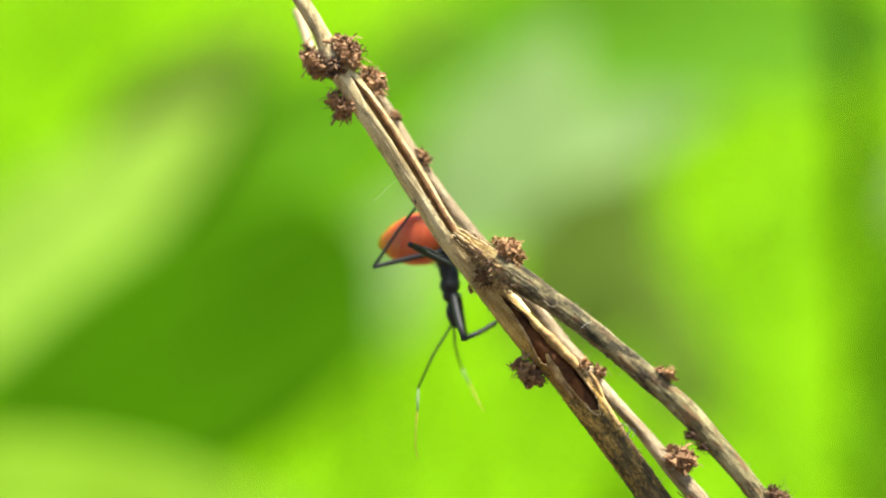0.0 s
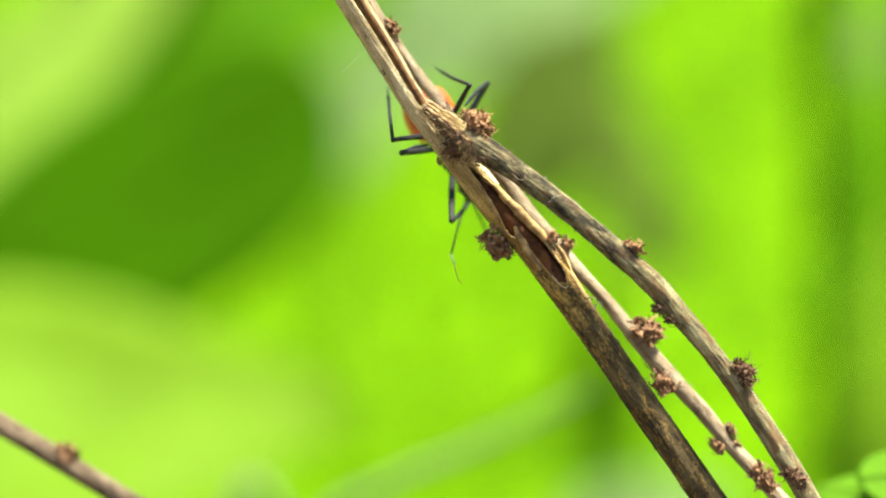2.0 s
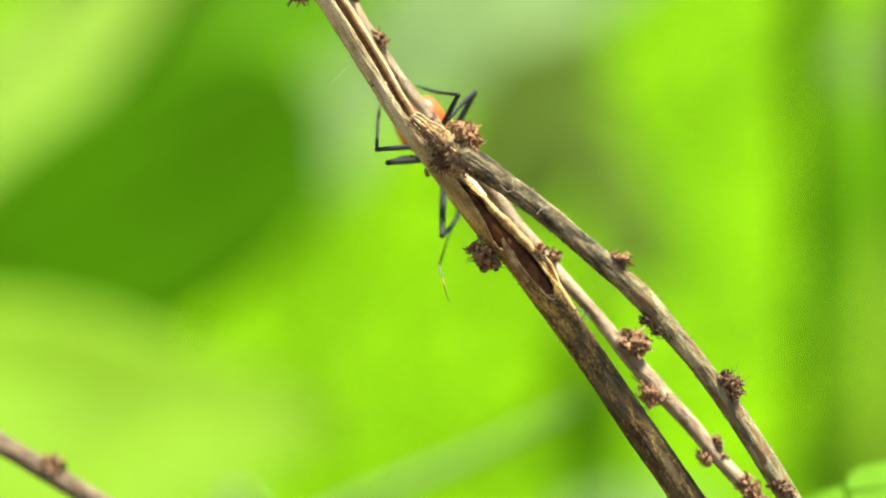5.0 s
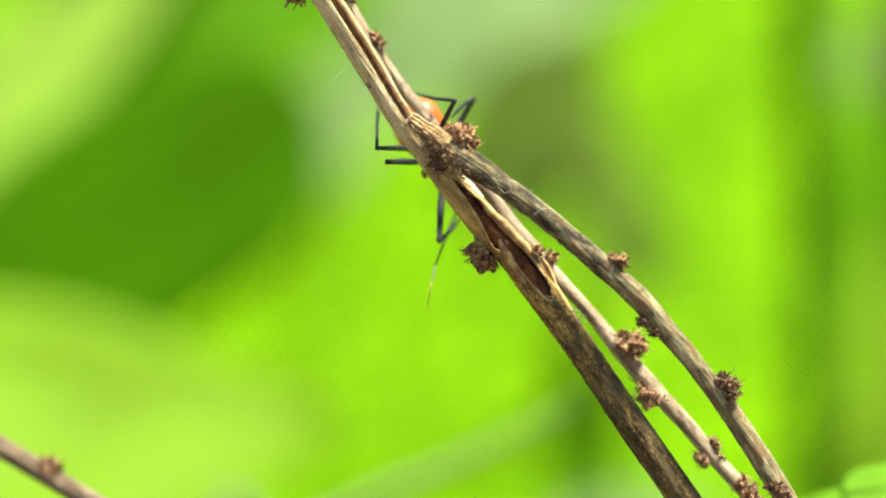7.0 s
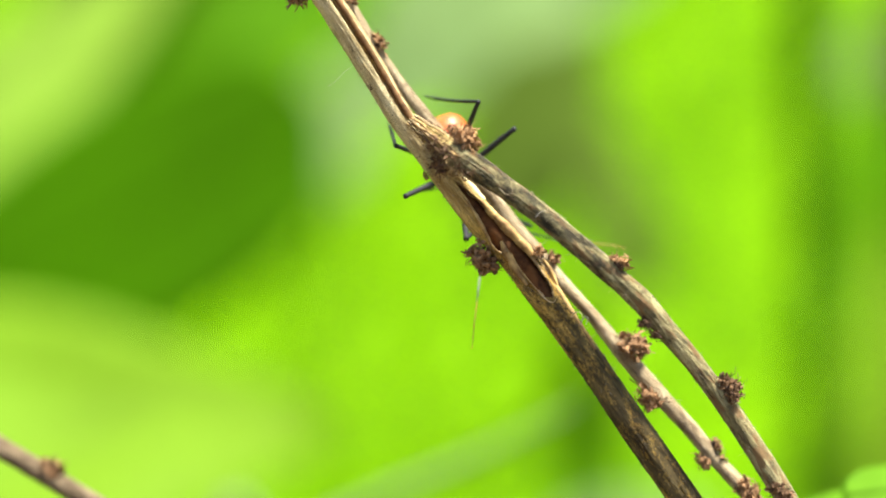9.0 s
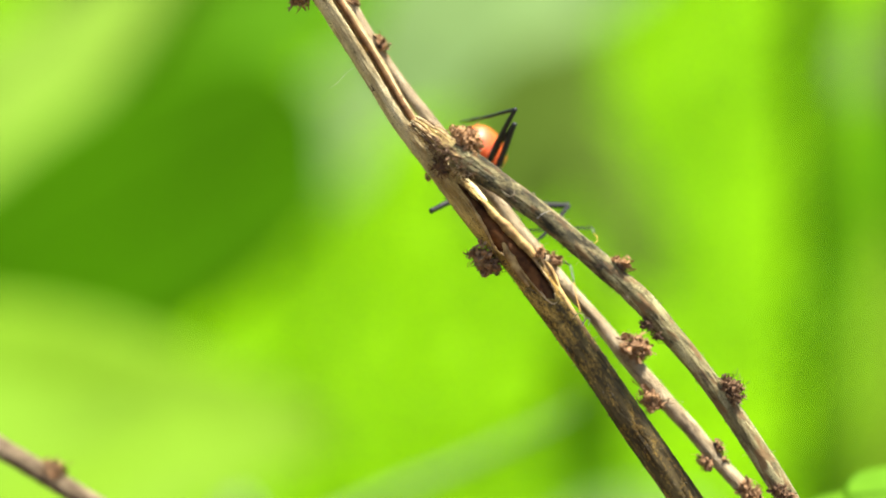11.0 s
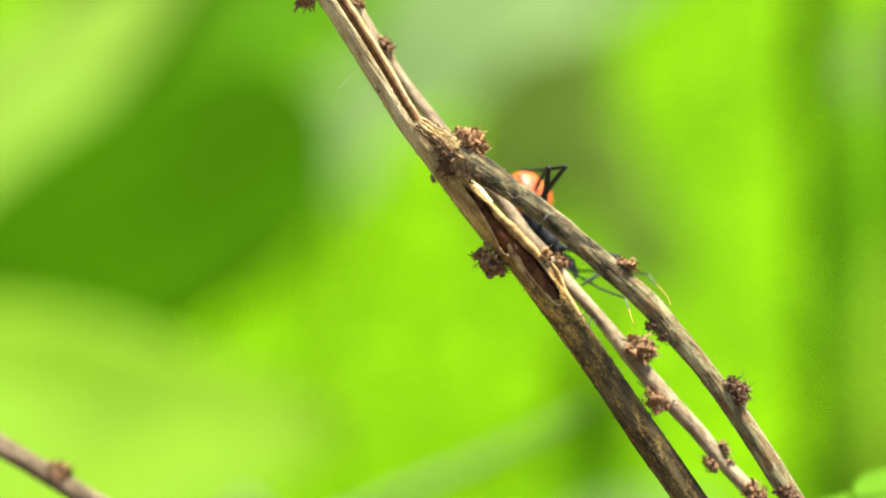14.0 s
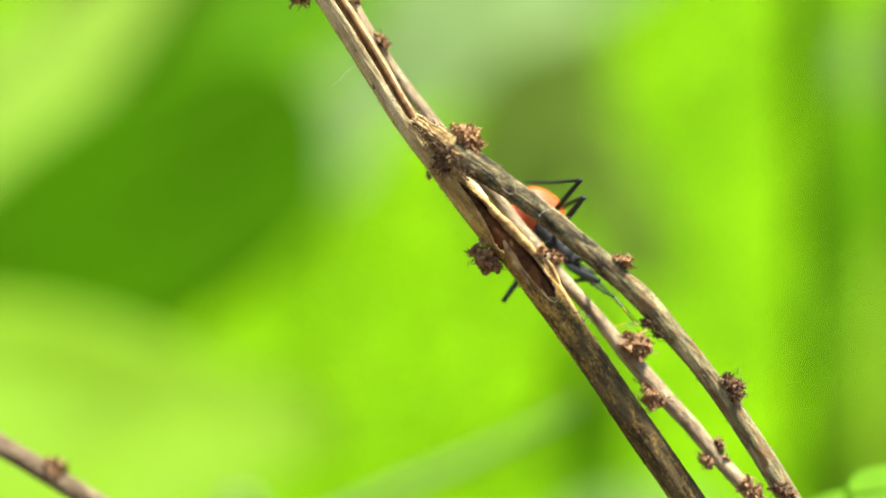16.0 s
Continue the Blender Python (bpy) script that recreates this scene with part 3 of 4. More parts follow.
    rosette(root, at(812, 296, -2.9), -side + FRONT * 0.6, way, 1.2, 26, 28, BRACT_DARK, slim=0.6)
    rosette(root, at(1093, 466, -4.4), side + FRONT * 0.5, way, 1.7, 40, 24, BRACT_GOLD)
    rosette(root, at(802, 256, -3.9), FRONT, way, 1.4, 30, 20, BRACT_BROWN, slim=0.5)
    rosette(root, at(1141, 571, -3.8), -side + FRONT * 0.5, way, 1.4, 50, 25, BRACT_DARK, slim=0.5)
    rosette(root, at(1160, 590, -3.5), -side + FRONT * 0.5, way, 1.3, 40, 30, BRACT_DARK, slim=0.5)
    rosette(root, at(1286, 684, -3.0), side + FRONT * 0.5, way, 2.5, 80, 26, BRACT_BROWN, slim=0.5)
    rosette(root, at(1378, 868, -3.0), -side * 0.3 + FRONT, way, 1.9, 44, 27, BRACT_BROWN, slim=0.6)
    fuzz(root, fr, radius, 0.0, 15.0, 260, 2)
    fuzz(root, fr, radius, 1.0, 15.0, 420, 52, (0.1, 0.35), None, KNOT, 0.06, "crumb_layer", "dark crumbs of bark")
    curl(root, [at(880, 330, -5.3), at(893, 342, -5.6), at(904, 338, -5.6), at(903, 331, -5.5)], 0.06, FIBRE, "curled pale fibre")
    curl(root, [at(936, 343, -4.9), at(938, 336, -5.3), at(942, 341, -5.3)], 0.06, FIBRE, "curled pale fibre")
    curl(root, [at(944, 382, -5.5), at(955, 372, -5.6), at(968, 368, -5.5)], 0.045, SILK, "strand of white silk")
    curl(root, [at(1287, 665, -3), at(1297, 658, -3.2), at(1299, 646, -3)], 0.06, KNOT, "dark curled bract tip")


def back_stem():
    pts = [at(*p) for p in ((556, -84, 3.6), (582, -46, 4.2), (612, 2, 5), (660, 82, 5.5), (712, 156, 6), (761, 217, 6), (815, 287, 6), (870, 347, 6), (907, 397, 6), (949, 446, 6),
                            (995, 500, 5.5), (1036, 545, 5), (1074, 591, 5), (1106, 630, 5), (1150, 682, 5), (1207, 743, 5), (1259, 805, 5), (1315, 866, 5),
                            (1392, 950, 6), (1560, 1125, 10), (1950, 1800, 25), (2400, 3500, 40), (2650, 6500, 60), (2800, 10500, 60))]
    to_ground(pts)
    wide = [0.6, 0.75, 0.8, 0.78, 0.76, 0.78, 0.85, 0.85, 0.85, 0.85, 0.82, 0.78, 0.86, 1.05, 1.1, 0.98, 0.92, 0.94, 1.0, 1.1, 1.2, 1.4, 1.6, 1.8]

    def radius(q):
        return value_at(wide, q)

    fr = frames_along(spline(pts, [16] * 18 + [8] * 5))
    root = thing("thin_twig", pts[-1], "thin pale dry plant stem with brown bud clusters", "dry twig", "dry twigs")
    part("bark", tube(fr, radius, 72, 0.07, None, 40.0, 0.06).mesh("bark", BACK_BARK, root.location), root)
    way, side = view_dir(0.66, -0.75, 0), view_dir(0.75, 0.66, 0)
    rosette(root, at(580, -62, 2.0), side + FRONT * 0.4, way, 2.7, 60, 31, BRACT)
    rosette(root, at(666, 76, 5.0), side + FRONT * 0.4, way, 1.6, 40, 32, BRACT)
    rosette(root, at(974, 456, 4.6), side + FRONT * 0.4, way, 1.5, 30, 33, BRACT)
    rosette(root, at(1118, 611, 3.9), side * 0.7 + FRONT, way, 2.4, 90, 34, BRACT)
    rosette(root, at(1148, 702, 4.1), -side * 0.6 + FRONT * 0.8, way, 2.1, 70, 35, BRACT)
    rosette(root, at(1262, 784, 4.6), side, way, 1.3, 44, 36, BRACT)
    rosette(root, at(1243, 812, 4.6), -side, way, 1.6, 44, 37, BRACT)
    rosette(root, at(1276, 808, 4.4), side + FRONT * 0.3, way, 0.9, 20, 39, BRACT)
    rosette(root, at(618, 0, 4.6), side, way, 1.3, 30, 40, BRACT)
    rosette(root, at(1322, 868, 4.0), side * 0.2 + FRONT, way, 2.2, 50, 38, BRACT)
    fuzz(root, fr, radius, 1.5, 17, 260, 3)


def blurred_twig():
    pts = [at(*p) for p in ((-700, 422, 28), (-260, 642, 24), (-62, 754, 22), (38, 814, 22), (117, 862, 22), (217, 922, 22), (357, 1007, 22), (700, 1250, 28), (1300, 2600, 50),
                            (1700, 6000, 80), (1800, 12500, 80))]
    to_ground(pts)
    wide = [1.2, 1.27, 1.34, 1.34, 1.34, 1.34, 1.34, 1.42, 1.55, 1.8, 2.0]
    fr = frames_along(spline(pts, 12))
    root = thing("side_twig", pts[-1], "tan dry twig with one small brown knob", "dry twig", "dry twigs")
    part("bark", tube(fr, lambda q: value_at(wide, q), 24, 0.06, None, 60.0, 0.05).mesh("bark", SIDE_BARK, root.location), root)
    rosette(root, at(88, 827, 21.3), view_dir(0.5, 0.85, 0.2), view_dir(0.85, -0.5, 0), 2.2, 40, 41, BRACT)
    rosette(root, at(-330, 596, 24), view_dir(0.5, 0.85, 0.2), view_dir(0.85, -0.5, 0), 1.4, 26, 42, BRACT)


# ---- leaves of the undergrowth ----
def leaf(name, centre, tip_way, normal, long, wide, material, label, bend=0.25, wave=0.05, foot=None, point=1.0, cup=0.11, blunt=0.75):
    """One large leaf on its stalk: a cupped, wavy blade with a raised midrib, and a stalk down to the soil."""
    y = tip_way.normalized()
    z = (normal - y * normal.dot(y)).normalized()
    x = y.cross(z)
    base = centre - y * long * 0.5
    ground_at = Vector((base.x, base.y, -0.02)) if foot is None else Vector(foot)
    root = thing(name, ground_at, label, "leaf plant", "leaf plants")
    nu, nv = 16, 22
    b = Buf()

    def spot(u, t, lift=0.0):
        w = wide * 0.5 * (math.sin(math.pi * min(1, t ** 0.72)) ** blunt) * (1 - 0.2 * point * t)
        h = -bend * long * (t - 0.4) ** 2 + cup * wide * u * u * (2 * w / wide) ** 2
        h += wave * wide * noise.noise((u * 1.6, t * 4, long * 50)) + 0.012 * wide * abs(math.sin(t * 34 - abs(u) * 7)) * abs(u)
        return base + y * long * t + x * (u * w) + z * (h + lift) - ground_at

    for j in range(nv + 1):
        for i in range(nu + 1):
            b.v.append(tuple(spot(i / nu * 2 - 1, j / nv)))
            b.uv.append((i / nu, j / nv))
    for j in range(nv):
        for i in range(nu):
            k = j * (nu + 1) + i
            b.f.append((k, k + 1, k + nu + 2, k + nu + 1))
    blade = part("blade", b.mesh("blade", material), root)
    thick = blade.modifiers.new("wall", "SOLIDIFY")
    thick.thickness = 0.0004
    rib = Buf()
    thin_rod(rib, [spot(0, t / 6, 0.0003) for t in range(7)], long * 5, long * 2, 6, 4)
    part("midrib", rib.mesh("midrib", material), root)
    stalk = Buf()
    low = base - ground_at
    thin_rod(stalk, [low, low * 0.7 - y * long * 0.1, low * 0.3, Vector((0, 0, 0))], long * 4, long * 7, 8, 6)
    part("stalk", stalk.mesh("stalk", LEAF_MID), root)
    return root


def undergrowth():
    """A bank of uncountable leaves behind everything."""
    for name, material, count, seed in (("undergrowth", LEAF_BRIGHT, 17000, 5), ("fresh_undergrowth", LEAF_YELLOW, 900, 6)):
        rng = random.Random(seed)
        b = Buf()
        for i in range(count):
            c = Vector((rng.gauss(0, 0.95), 1.2 + abs(rng.gauss(0, 1.5)), 0))
            c.z = 0.85 * bank(c.y) + rng.uniform(0.0, 0.008)
            y = (rand_dir(rng) + Vector((0, 0, -0.3))).normalized()
            z = (Vector((0.1, -0.65, 0.76)) + rand_dir(rng) * 0.12).normalized()
            z = (z - y * z.dot(y)).normalized()
            x = y.cross(z)
            s, w = rng.uniform(0.014, 0.032), rng.uniform(0.4, 0.62)
            verts = [c, c + y * s * 0.3 + x * s * w * 0.5 + z * s * 0.06, c + y * s * 0.3 + z * s * 0.02, c + y * s * 0.3 - x * s * w * 0.5 + z * s * 0.06,
                     c + y * s * 0.7 + x * s * w * 0.4 + z * s * 0.02, c + y * s * 0.7 - z * s * 0.02, c + y * s * 0.7 - x * s * w * 0.4 + z * s * 0.02,
                     c + y * s - z * s * 0.1]
            b.add(verts, [(0, 1, 2), (0, 2, 3), (1, 4, 5, 2), (2, 5, 6, 3), (4, 7, 5), (5, 7, 6)])
            if i % 30 == 0:
                thin_rod(b, [c, c - Vector((0, 0.01, 0.05)), c - Vector((0, 0, 0.12))], 2.0, 3.0, 4, 2)
        tagged(new(name, b.mesh(name, material)), "bank of sunlit green undergrowth leaves", "undergrowth", kind="stuff")


def leaves():
    # name, u, v, depth in mm, length, width in m, tilt of the tip in the view, how far it faces up, sideways lean, material, label
    rows = (
        ("shaded_leaf", 118, 445, 590, 0.215, 0.098, 209, 0.40, 0.0, LEAF_DARK, "broad dark green leaf, shade put into its colour", 0.02),
        ("sunlit_leaf", 50, 142, 650, 0.155, 0.063, 44, 0.9, 0.3, LEAF_SUNNY, "young yellow-green leaf, full sun put into its colour", 0.05),
        ("broad_leaf", 420, 10, 720, 0.16, 0.09, 30, 0.5, 0.2, LEAF_MID, "broad fresh green leaf with a smooth edge", 0.1),
        ("broad_leaf", 60, 785, 440, 0.18, 0.108, 4, 0.85, 0.1, LEAF_LIGHT, "broad light green leaf, sunlight put into its colour", 0.03),
        ("pale_leaf", 610, 190, 830, 0.10, 0.045, 60, 0.3, 0.1, LEAF_PALE, "pale grey-green leaf with a bloom", 0.1),
        ("broad_leaf", 1030, 745, 780, 0.12, 0.034, 92, 0.2, 0.1, LEAF_MID, "broad fresh green leaf with a smooth edge", 0.1),
        ("pale_leaf", 805, -10, 640, 0.105, 0.055, 62, 0.6, 0.1, LEAF_PALE, "pale grey-green leaf with a bloom", 0.1),
        ("pale_leaf", 990, -10, 660, 0.09, 0.04, 20, 0.6, 0.1, LEAF_PALE, "pale grey-green leaf with a bloom", 0.1),
        ("withering_leaf", 955, 175, 800, 0.12, 0.07, 70, 0.3, 0.2, LEAF_DRY, "olive-brown withering leaf among green ones", 0.1),
        ("withering_leaf", 1080, 330, 770, 0.10, 0.034, 104, 0.4, 0.2, LEAF_DRY, "olive-brown withering leaf among green ones", 0.1),
        ("broad_leaf", 1570, 620, 690, 0.12, 0.034, 84, 0.6, 0.2, LEAF_LIGHT, "broad light green leaf, sunlight put into its colour", 0.1),
        ("broad_leaf", 1575, 740, 700, 0.12, 0.04, 80, 0.6, 0.1, LEAF_LIGHT, "broad light green leaf, sunlight put into its colour", 0.1),
        ("broad_leaf", 1580, 260, 800, 0.16, 0.06, 85, 0.4, 0.1, LEAF_MID, "broad fresh green leaf with a smooth edge", 0.1),
        ("pale_leaf", 1512, 95, 700, 0.035, 0.013, 82, 0.5, 0.1, LEAF_PALE, "pale grey-green leaf with a bloom", 0.1),
        ("pale_leaf", 1110, 960, 620, 0.07, 0.04, 20, 0.6, 0.2, LEAF_PALE, "pale grey-green leaf with a bloom", 0.1),
        ("broad_leaf", 1200, -185, 950, 0.34, 0.10, 4, 0.6, 0.2, LEAF_MID, "broad fresh green leaf with a smooth edge", 0.1),
        ("withering_leaf", 230, -100, 700, 0.10, 0.035, 40, 0.4, 0.2, LEAF_DRY, "olive-brown withering leaf among green ones", 0.1),
        ("withering_leaf", 620, -120, 760, 0.08, 0.04, 60, 0.3, 0.2, LEAF_DRY, "olive-brown withering leaf among green ones", 0.1),
        ("withering_leaf", 1640, 0, 640, 0.10, 0.035, 80, 0.1, 0.2, LEAF_DRY, "olive-brown withering leaf among green ones", 0.1),
    )
    for name, u, v, d, long, wide, turn, up, lean, material, label, bend in rows:
        a = radians(turn)
        tip = view_dir(math.cos(a), math.sin(a), -0.25)
        c = at(u, v, d)
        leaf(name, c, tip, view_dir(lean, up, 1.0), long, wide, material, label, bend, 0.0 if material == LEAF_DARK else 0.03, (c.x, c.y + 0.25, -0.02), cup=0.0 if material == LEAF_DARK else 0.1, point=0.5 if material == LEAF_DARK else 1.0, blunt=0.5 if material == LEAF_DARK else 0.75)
    # the low leaf near the twigs
    leaf("low_leaf", at(1622, 864, 28), view_dir(0.95, 0.0, -0.15), view_dir(0.0, 0.75, 0.7), 0.0196, 0.0110, LEAF_LOW, "small bright green leaf beside the twigs", 0.25, cup=-0.1)
    leaf("low_leaf", at(1524, 888, 32), view_dir(-0.95, 0.0, -0.2), view_dir(0.0, 0.8, 0.6), 0.0186, 0.0110, LEAF_LOW, "small bright green leaf beside the twigs", 0.3, cup=-0.1)
    # a tall green stem and a blade of grass
    b = Buf()
    foot = at(1470, 441, 620)
    foot.z = -0.02
    root = thing("green_stalk", foot, "tall dark green plant stalk", "plant stalk")
    thin_rod(b, [Vector((0, 0, 0)), at(1436, 900, 620) - foot, at(1432, 441, 620) - foot, at(1418, 0, 620) - foot, at(1400, -420, 620) - foot, at(1390, -1300, 620) - foot], 7.4, 6.8, 12, 8)
    part("stalk", b.mesh("stalk", LEAF_STALK), root)
    for v in (1150, 520, -160):
        ring = Buf()
        c = at(1433 + (441 - v) * -0.03, v, 620) - foot
        thin_rod(ring, [c - Vector((0, 0, 0.006)), c, c + Vector((0, 0, 0.006))], 8.2, 7.6, 12, 3)
        part("joint", ring.mesh("joint", LEAF_STALK), root)
    root = thing("grass_blade", Vector((at(200, 1100, 170).x, at(200, 1100, 170).y, -0.02)), "pale blade of grass", "grass")
    g = Buf()
    path = spline([root.location.copy(), at(330, 1400, 170), at(520, 980, 170), at(640, 890, 170), at(800, 822, 170), at(960, 745, 170), at(1030, 700, 175)], 8)
    f3 = frames_along(path)
    for i, (p, q, way, e1, e2, length) in enumerate(f3):
        w = 0.0014 * min(1.0, (1.02 - i / (len(f3) - 1)) * 2.5)
        for s, h in ((-1, 0.0), (0, 0.0007), (1, 0.0), (0, -0.0004)):
            g.v.append(tuple(p + e2 * w * s + e1 * h))
            g.uv.append((s, i))
    for i in range(len(f3) - 1):
        for j in range(4):
            jj = (j + 1) % 4
            g.f.append((i * 4 + j, i * 4 + jj, i * 4 + 4 + jj, i * 4 + 4 + j))
    part("blade", g.mesh("blade", LEAF_PALE, root.location), root)


# ---- the bug ----
LEGS = {"left_front": ((-0.7, 2.3, -0.6), 7.4, 6.6), "right_front": ((0.7, 2.3, -0.6), 7.4, 6.6),
        "left_mid": ((-0.9, -1.4, -0.6), 8.4, 7.8), "right_mid": ((0.9, -1.4, -0.6), 8.4, 7.8),
        "left_hind": ((-0.9, -3.2, -0.6), 9.2, 10.5), "right_hind": ((0.9, -3.2, -0.6), 9.2, 10.5)}
FEELERS = {"left_feeler": ((-0.3, 6.0, 0.2), 8.6, 9.0), "right_feeler": ((0.3, 6.0, 0.2), 8.6, 9.0)}


def lathe(profile, sides, squash=1.0, centre=(0, 0, 0)):
    """Rings along y from rows (y, radius, height) in mm."""
    b = Buf()
    for y, r, h in profile:
        for j in range(sides):
            a = 2 * math.pi * j / sides
            b.v.append(((math.cos(a) * r + centre[0]) * MM, (y + centre[1]) * MM, (math.sin(a) * r * squash + h + centre[2]) * MM))
            b.uv.append((j / sides, y))
    n = len(profile)
    for i in range(n - 1):
        for j in range(sides):
            k = (j + 1) % sides
            b.f.append((i * sides + j, i * sides + k, (i + 1) * sides + k, (i + 1) * sides + j))
    b.f.append(tuple(reversed(range(sides))))
    b.f.append(tuple(range((n - 1) * sides, n * sides)))
    return b


def limb(rows, bend=0.0):
    """A limb along +y from rows (y, radius) in mm; bend bows it in z."""
    end = rows[-1][0]
    return lathe([(y, r, bend * math.sin(math.pi * y / end)) for y, r in rows], 10)


def build_bug():
    bug = thing("assassin_bug", at(713, 283, 9), "black bug nymph with a swollen orange abdomen on the dry twigs", "insect")
    # abdomen: swollen, ringed, with a flat edge along its sides
    b = Buf()
    nl, ns, long = 48, 44, 8.5
    axis = Vector((0, -0.38, 0.925))
    top = Vector((0, 0.925, 0.38))
    for i in range(nl + 1):
        t = i / nl
        r = math.sin(math.pi * min(1.0, 0.04 + 0.945 * t ** 0.80)) ** 0.57
        r *= (1 + 0.008 * math.sin(t * 2 * math.pi * 6.5)) * (1 - 0.22 * t ** 3)
        for j in range(ns):
            a = 2 * math.pi * j / ns
            c, s = math.cos(a), math.sin(a)
            flat = abs(c) ** 0.6 * math.copysign(1, c)
            thick = abs(s) ** 0.8 * (2.9 if s > 0 else -3.8)
            p = axis * (long * t) + Vector((1, 0, 0)) * (3.2 * r * flat) + top * (r * thick + 1.8 * t * t)
            b.v.append(tuple((Vector((0, -3.4, 0.6)) + p) * MM))
            b.uv.append((j / ns, t))
    for i in range(nl):
        for j in range(ns):
            k = (j + 1) % ns
            b.f.append((i * ns + j, (i + 1) * ns + j, (i + 1) * ns + k, i * ns + k))
    b.f.append(tuple(range(ns)))
    b.f.append(tuple(reversed(range(nl * ns, (nl + 1) * ns))))
    abdomen = part("abdomen", b.mesh("abdomen", ORANGE), bug, "swollen glossy orange-red abdomen")
    part("thorax", lathe([(-4.4, 0.5, 1.6), (-3.9, 0.95, 1.3), (-3.1, 1.15, 0.9), (-2.6, 1.0, 0.7), (-1.8, 1.05, 0.45), (-1.0, 1.2, 0.2), (-0.2, 1.25, 0), (0.3, 1.1, 0), (0.6, 1.25, 0.05), (1.2, 1.35, 0.1),
                          (1.7, 1.15, 0.1), (1.95, 0.95, 0.1), (2.2, 1.08, 0.1), (2.7, 1.0, 0.1), (3.1, 0.68, 0.1), (3.3, 0.42, 0.1)], 20, 0.95).mesh("thorax", SHELL), bug, "knobbly black thorax")
    head = part("head", lathe([(3.0, 0.4, 0.1), (3.3, 0.48, 0.1), (3.7, 0.64, 0.1), (4.3, 0.72, 0.12), (4.8, 0.74, 0.12), (5.3, 0.6, 0.1), (5.8, 0.46, 0.02),
                               (6.2, 0.3, -0.05), (6.35, 0.12, -0.1)], 18).mesh("head", SHELL), bug, "long narrow black head")
    for side in (-1, 1):
        bm = bmesh.new()
        bmesh.ops.create_icosphere(bm, subdivisions=2, radius=0.30 * MM)
        bmesh.ops.translate(bm, verts=bm.verts, vec=Vector((0.62 * side, 4.7, 0.25)) * MM)
        me = bpy.data.meshes.new("eye")
        bm.to_mesh(me)
        bm.free()
        me.materials.append(EYE)
        part("eye", me, head)
    r = Buf()
    thin_rod(r, [Vector(p) * MM for p in ((0, 6.1, -0.2), (0, 6.3, -0.9), (0, 5.4, -1.35), (0, 4.2, -1.2))], 0.24, 0.1, 8, 5)
    part("beak", r.mesh("beak", SHELL), head)
    made = {}
    for name, (hip, l1, l2) in LEGS.items():
        wide = 0.39 if "front" in name else 0.36 if "mid" in name else 0.31
        upper = part("femur", limb([(0, wide * 0.8), (0.6, wide), (l1 * 0.4, wide * 1.12), (l1 * 0.75, wide), (l1 * 0.93, wide * 0.85), (l1, wide * 0.98), (l1 + 0.15, wide * 0.5)], 0.12).mesh("femur", SHELL), bug)
        shin = limb([(0, wide * 0.8), (0.4, wide * 0.72), (l2 * 0.5, wide * 0.6), (l2 * 0.8, wide * 0.62), (l2 * 0.86, wide * 0.4), (l2 * 0.97, wide * 0.36), (l2, wide * 0.15)], 0.25)
        rng = random.Random(name)
        for i in range(60):                      # short bristles
            y = rng.uniform(0.6, l2 * 0.85)
            a = rng.uniform(0, 6.28)
            d = Vector((math.cos(a), 0.35, math.sin(a)))
            p = Vector((0, y, 0.25 * math.sin(math.pi * y / l2)))
            thin_rod(shin, [(p + d * wide * 0.4) * MM, (p + d * (wide * 0.6 + 0.22)) * MM], 0.02, 0.008, 3, 1)
        for side in (-1, 1):                     # two claws
            thin_rod(shin, [Vector((0, l2 - 0.1, 0)) * MM, Vector((0.12 * side, l2 + 0.15, 0.02)) * MM, Vector((0.2 * side, l2 + 0.3, -0.12)) * MM], 0.05, 0.015, 5, 2)
        lower = part("tibia", shin.mesh("tibia", SHELL), upper)
        made[name] = (upper, lower, Vector(hip) * MM, l1 * MM, l2 * MM)
    for name, (base, l1, l2) in FEELERS.items():
        upper = part("feeler", limb([(0, 0.16), (l1 * 0.5, 0.135), (l1, 0.12)], 0.35).mesh("feeler", SHELL), bug)
        lower = part("flagellum", limb([(0, 0.11), (l2 * 0.25, 0.095), (l2 * 0.34, 0.08)], 0.05).mesh("flagellum", GREY), upper, "thin grey feeler joint")
        # the tip goes on in an arc, inside the flagellum's own mesh
        t = Buf()
        thin_rod(t, [Vector((0, l2 * 0.34, 0.05)) * MM, Vector((0, l2 * 0.6, 0.25)) * MM, Vector((0, l2 * 0.85, 0.2)) * MM, Vector((0, l2, -0.2)) * MM], 0.075, 0.04, 8, 5)
        me = lower.data
        joined = Buf()
        joined.add([v.co for v in me.vertices], [tuple(p.vertices) for p in me.polygons])
        split = len(joined.f)
        joined.add(t.v, t.f)
        lower.data = joined.mesh("flagellum", GREY)
        lower.data.materials.append(TIP)
        for p in lower.data.polygons:
            if p.index >= split:
                p.material_index = 1
        made[name] = (upper, lower, Vector(base) * MM, l1 * MM, l2 * MM)
    return bug, made


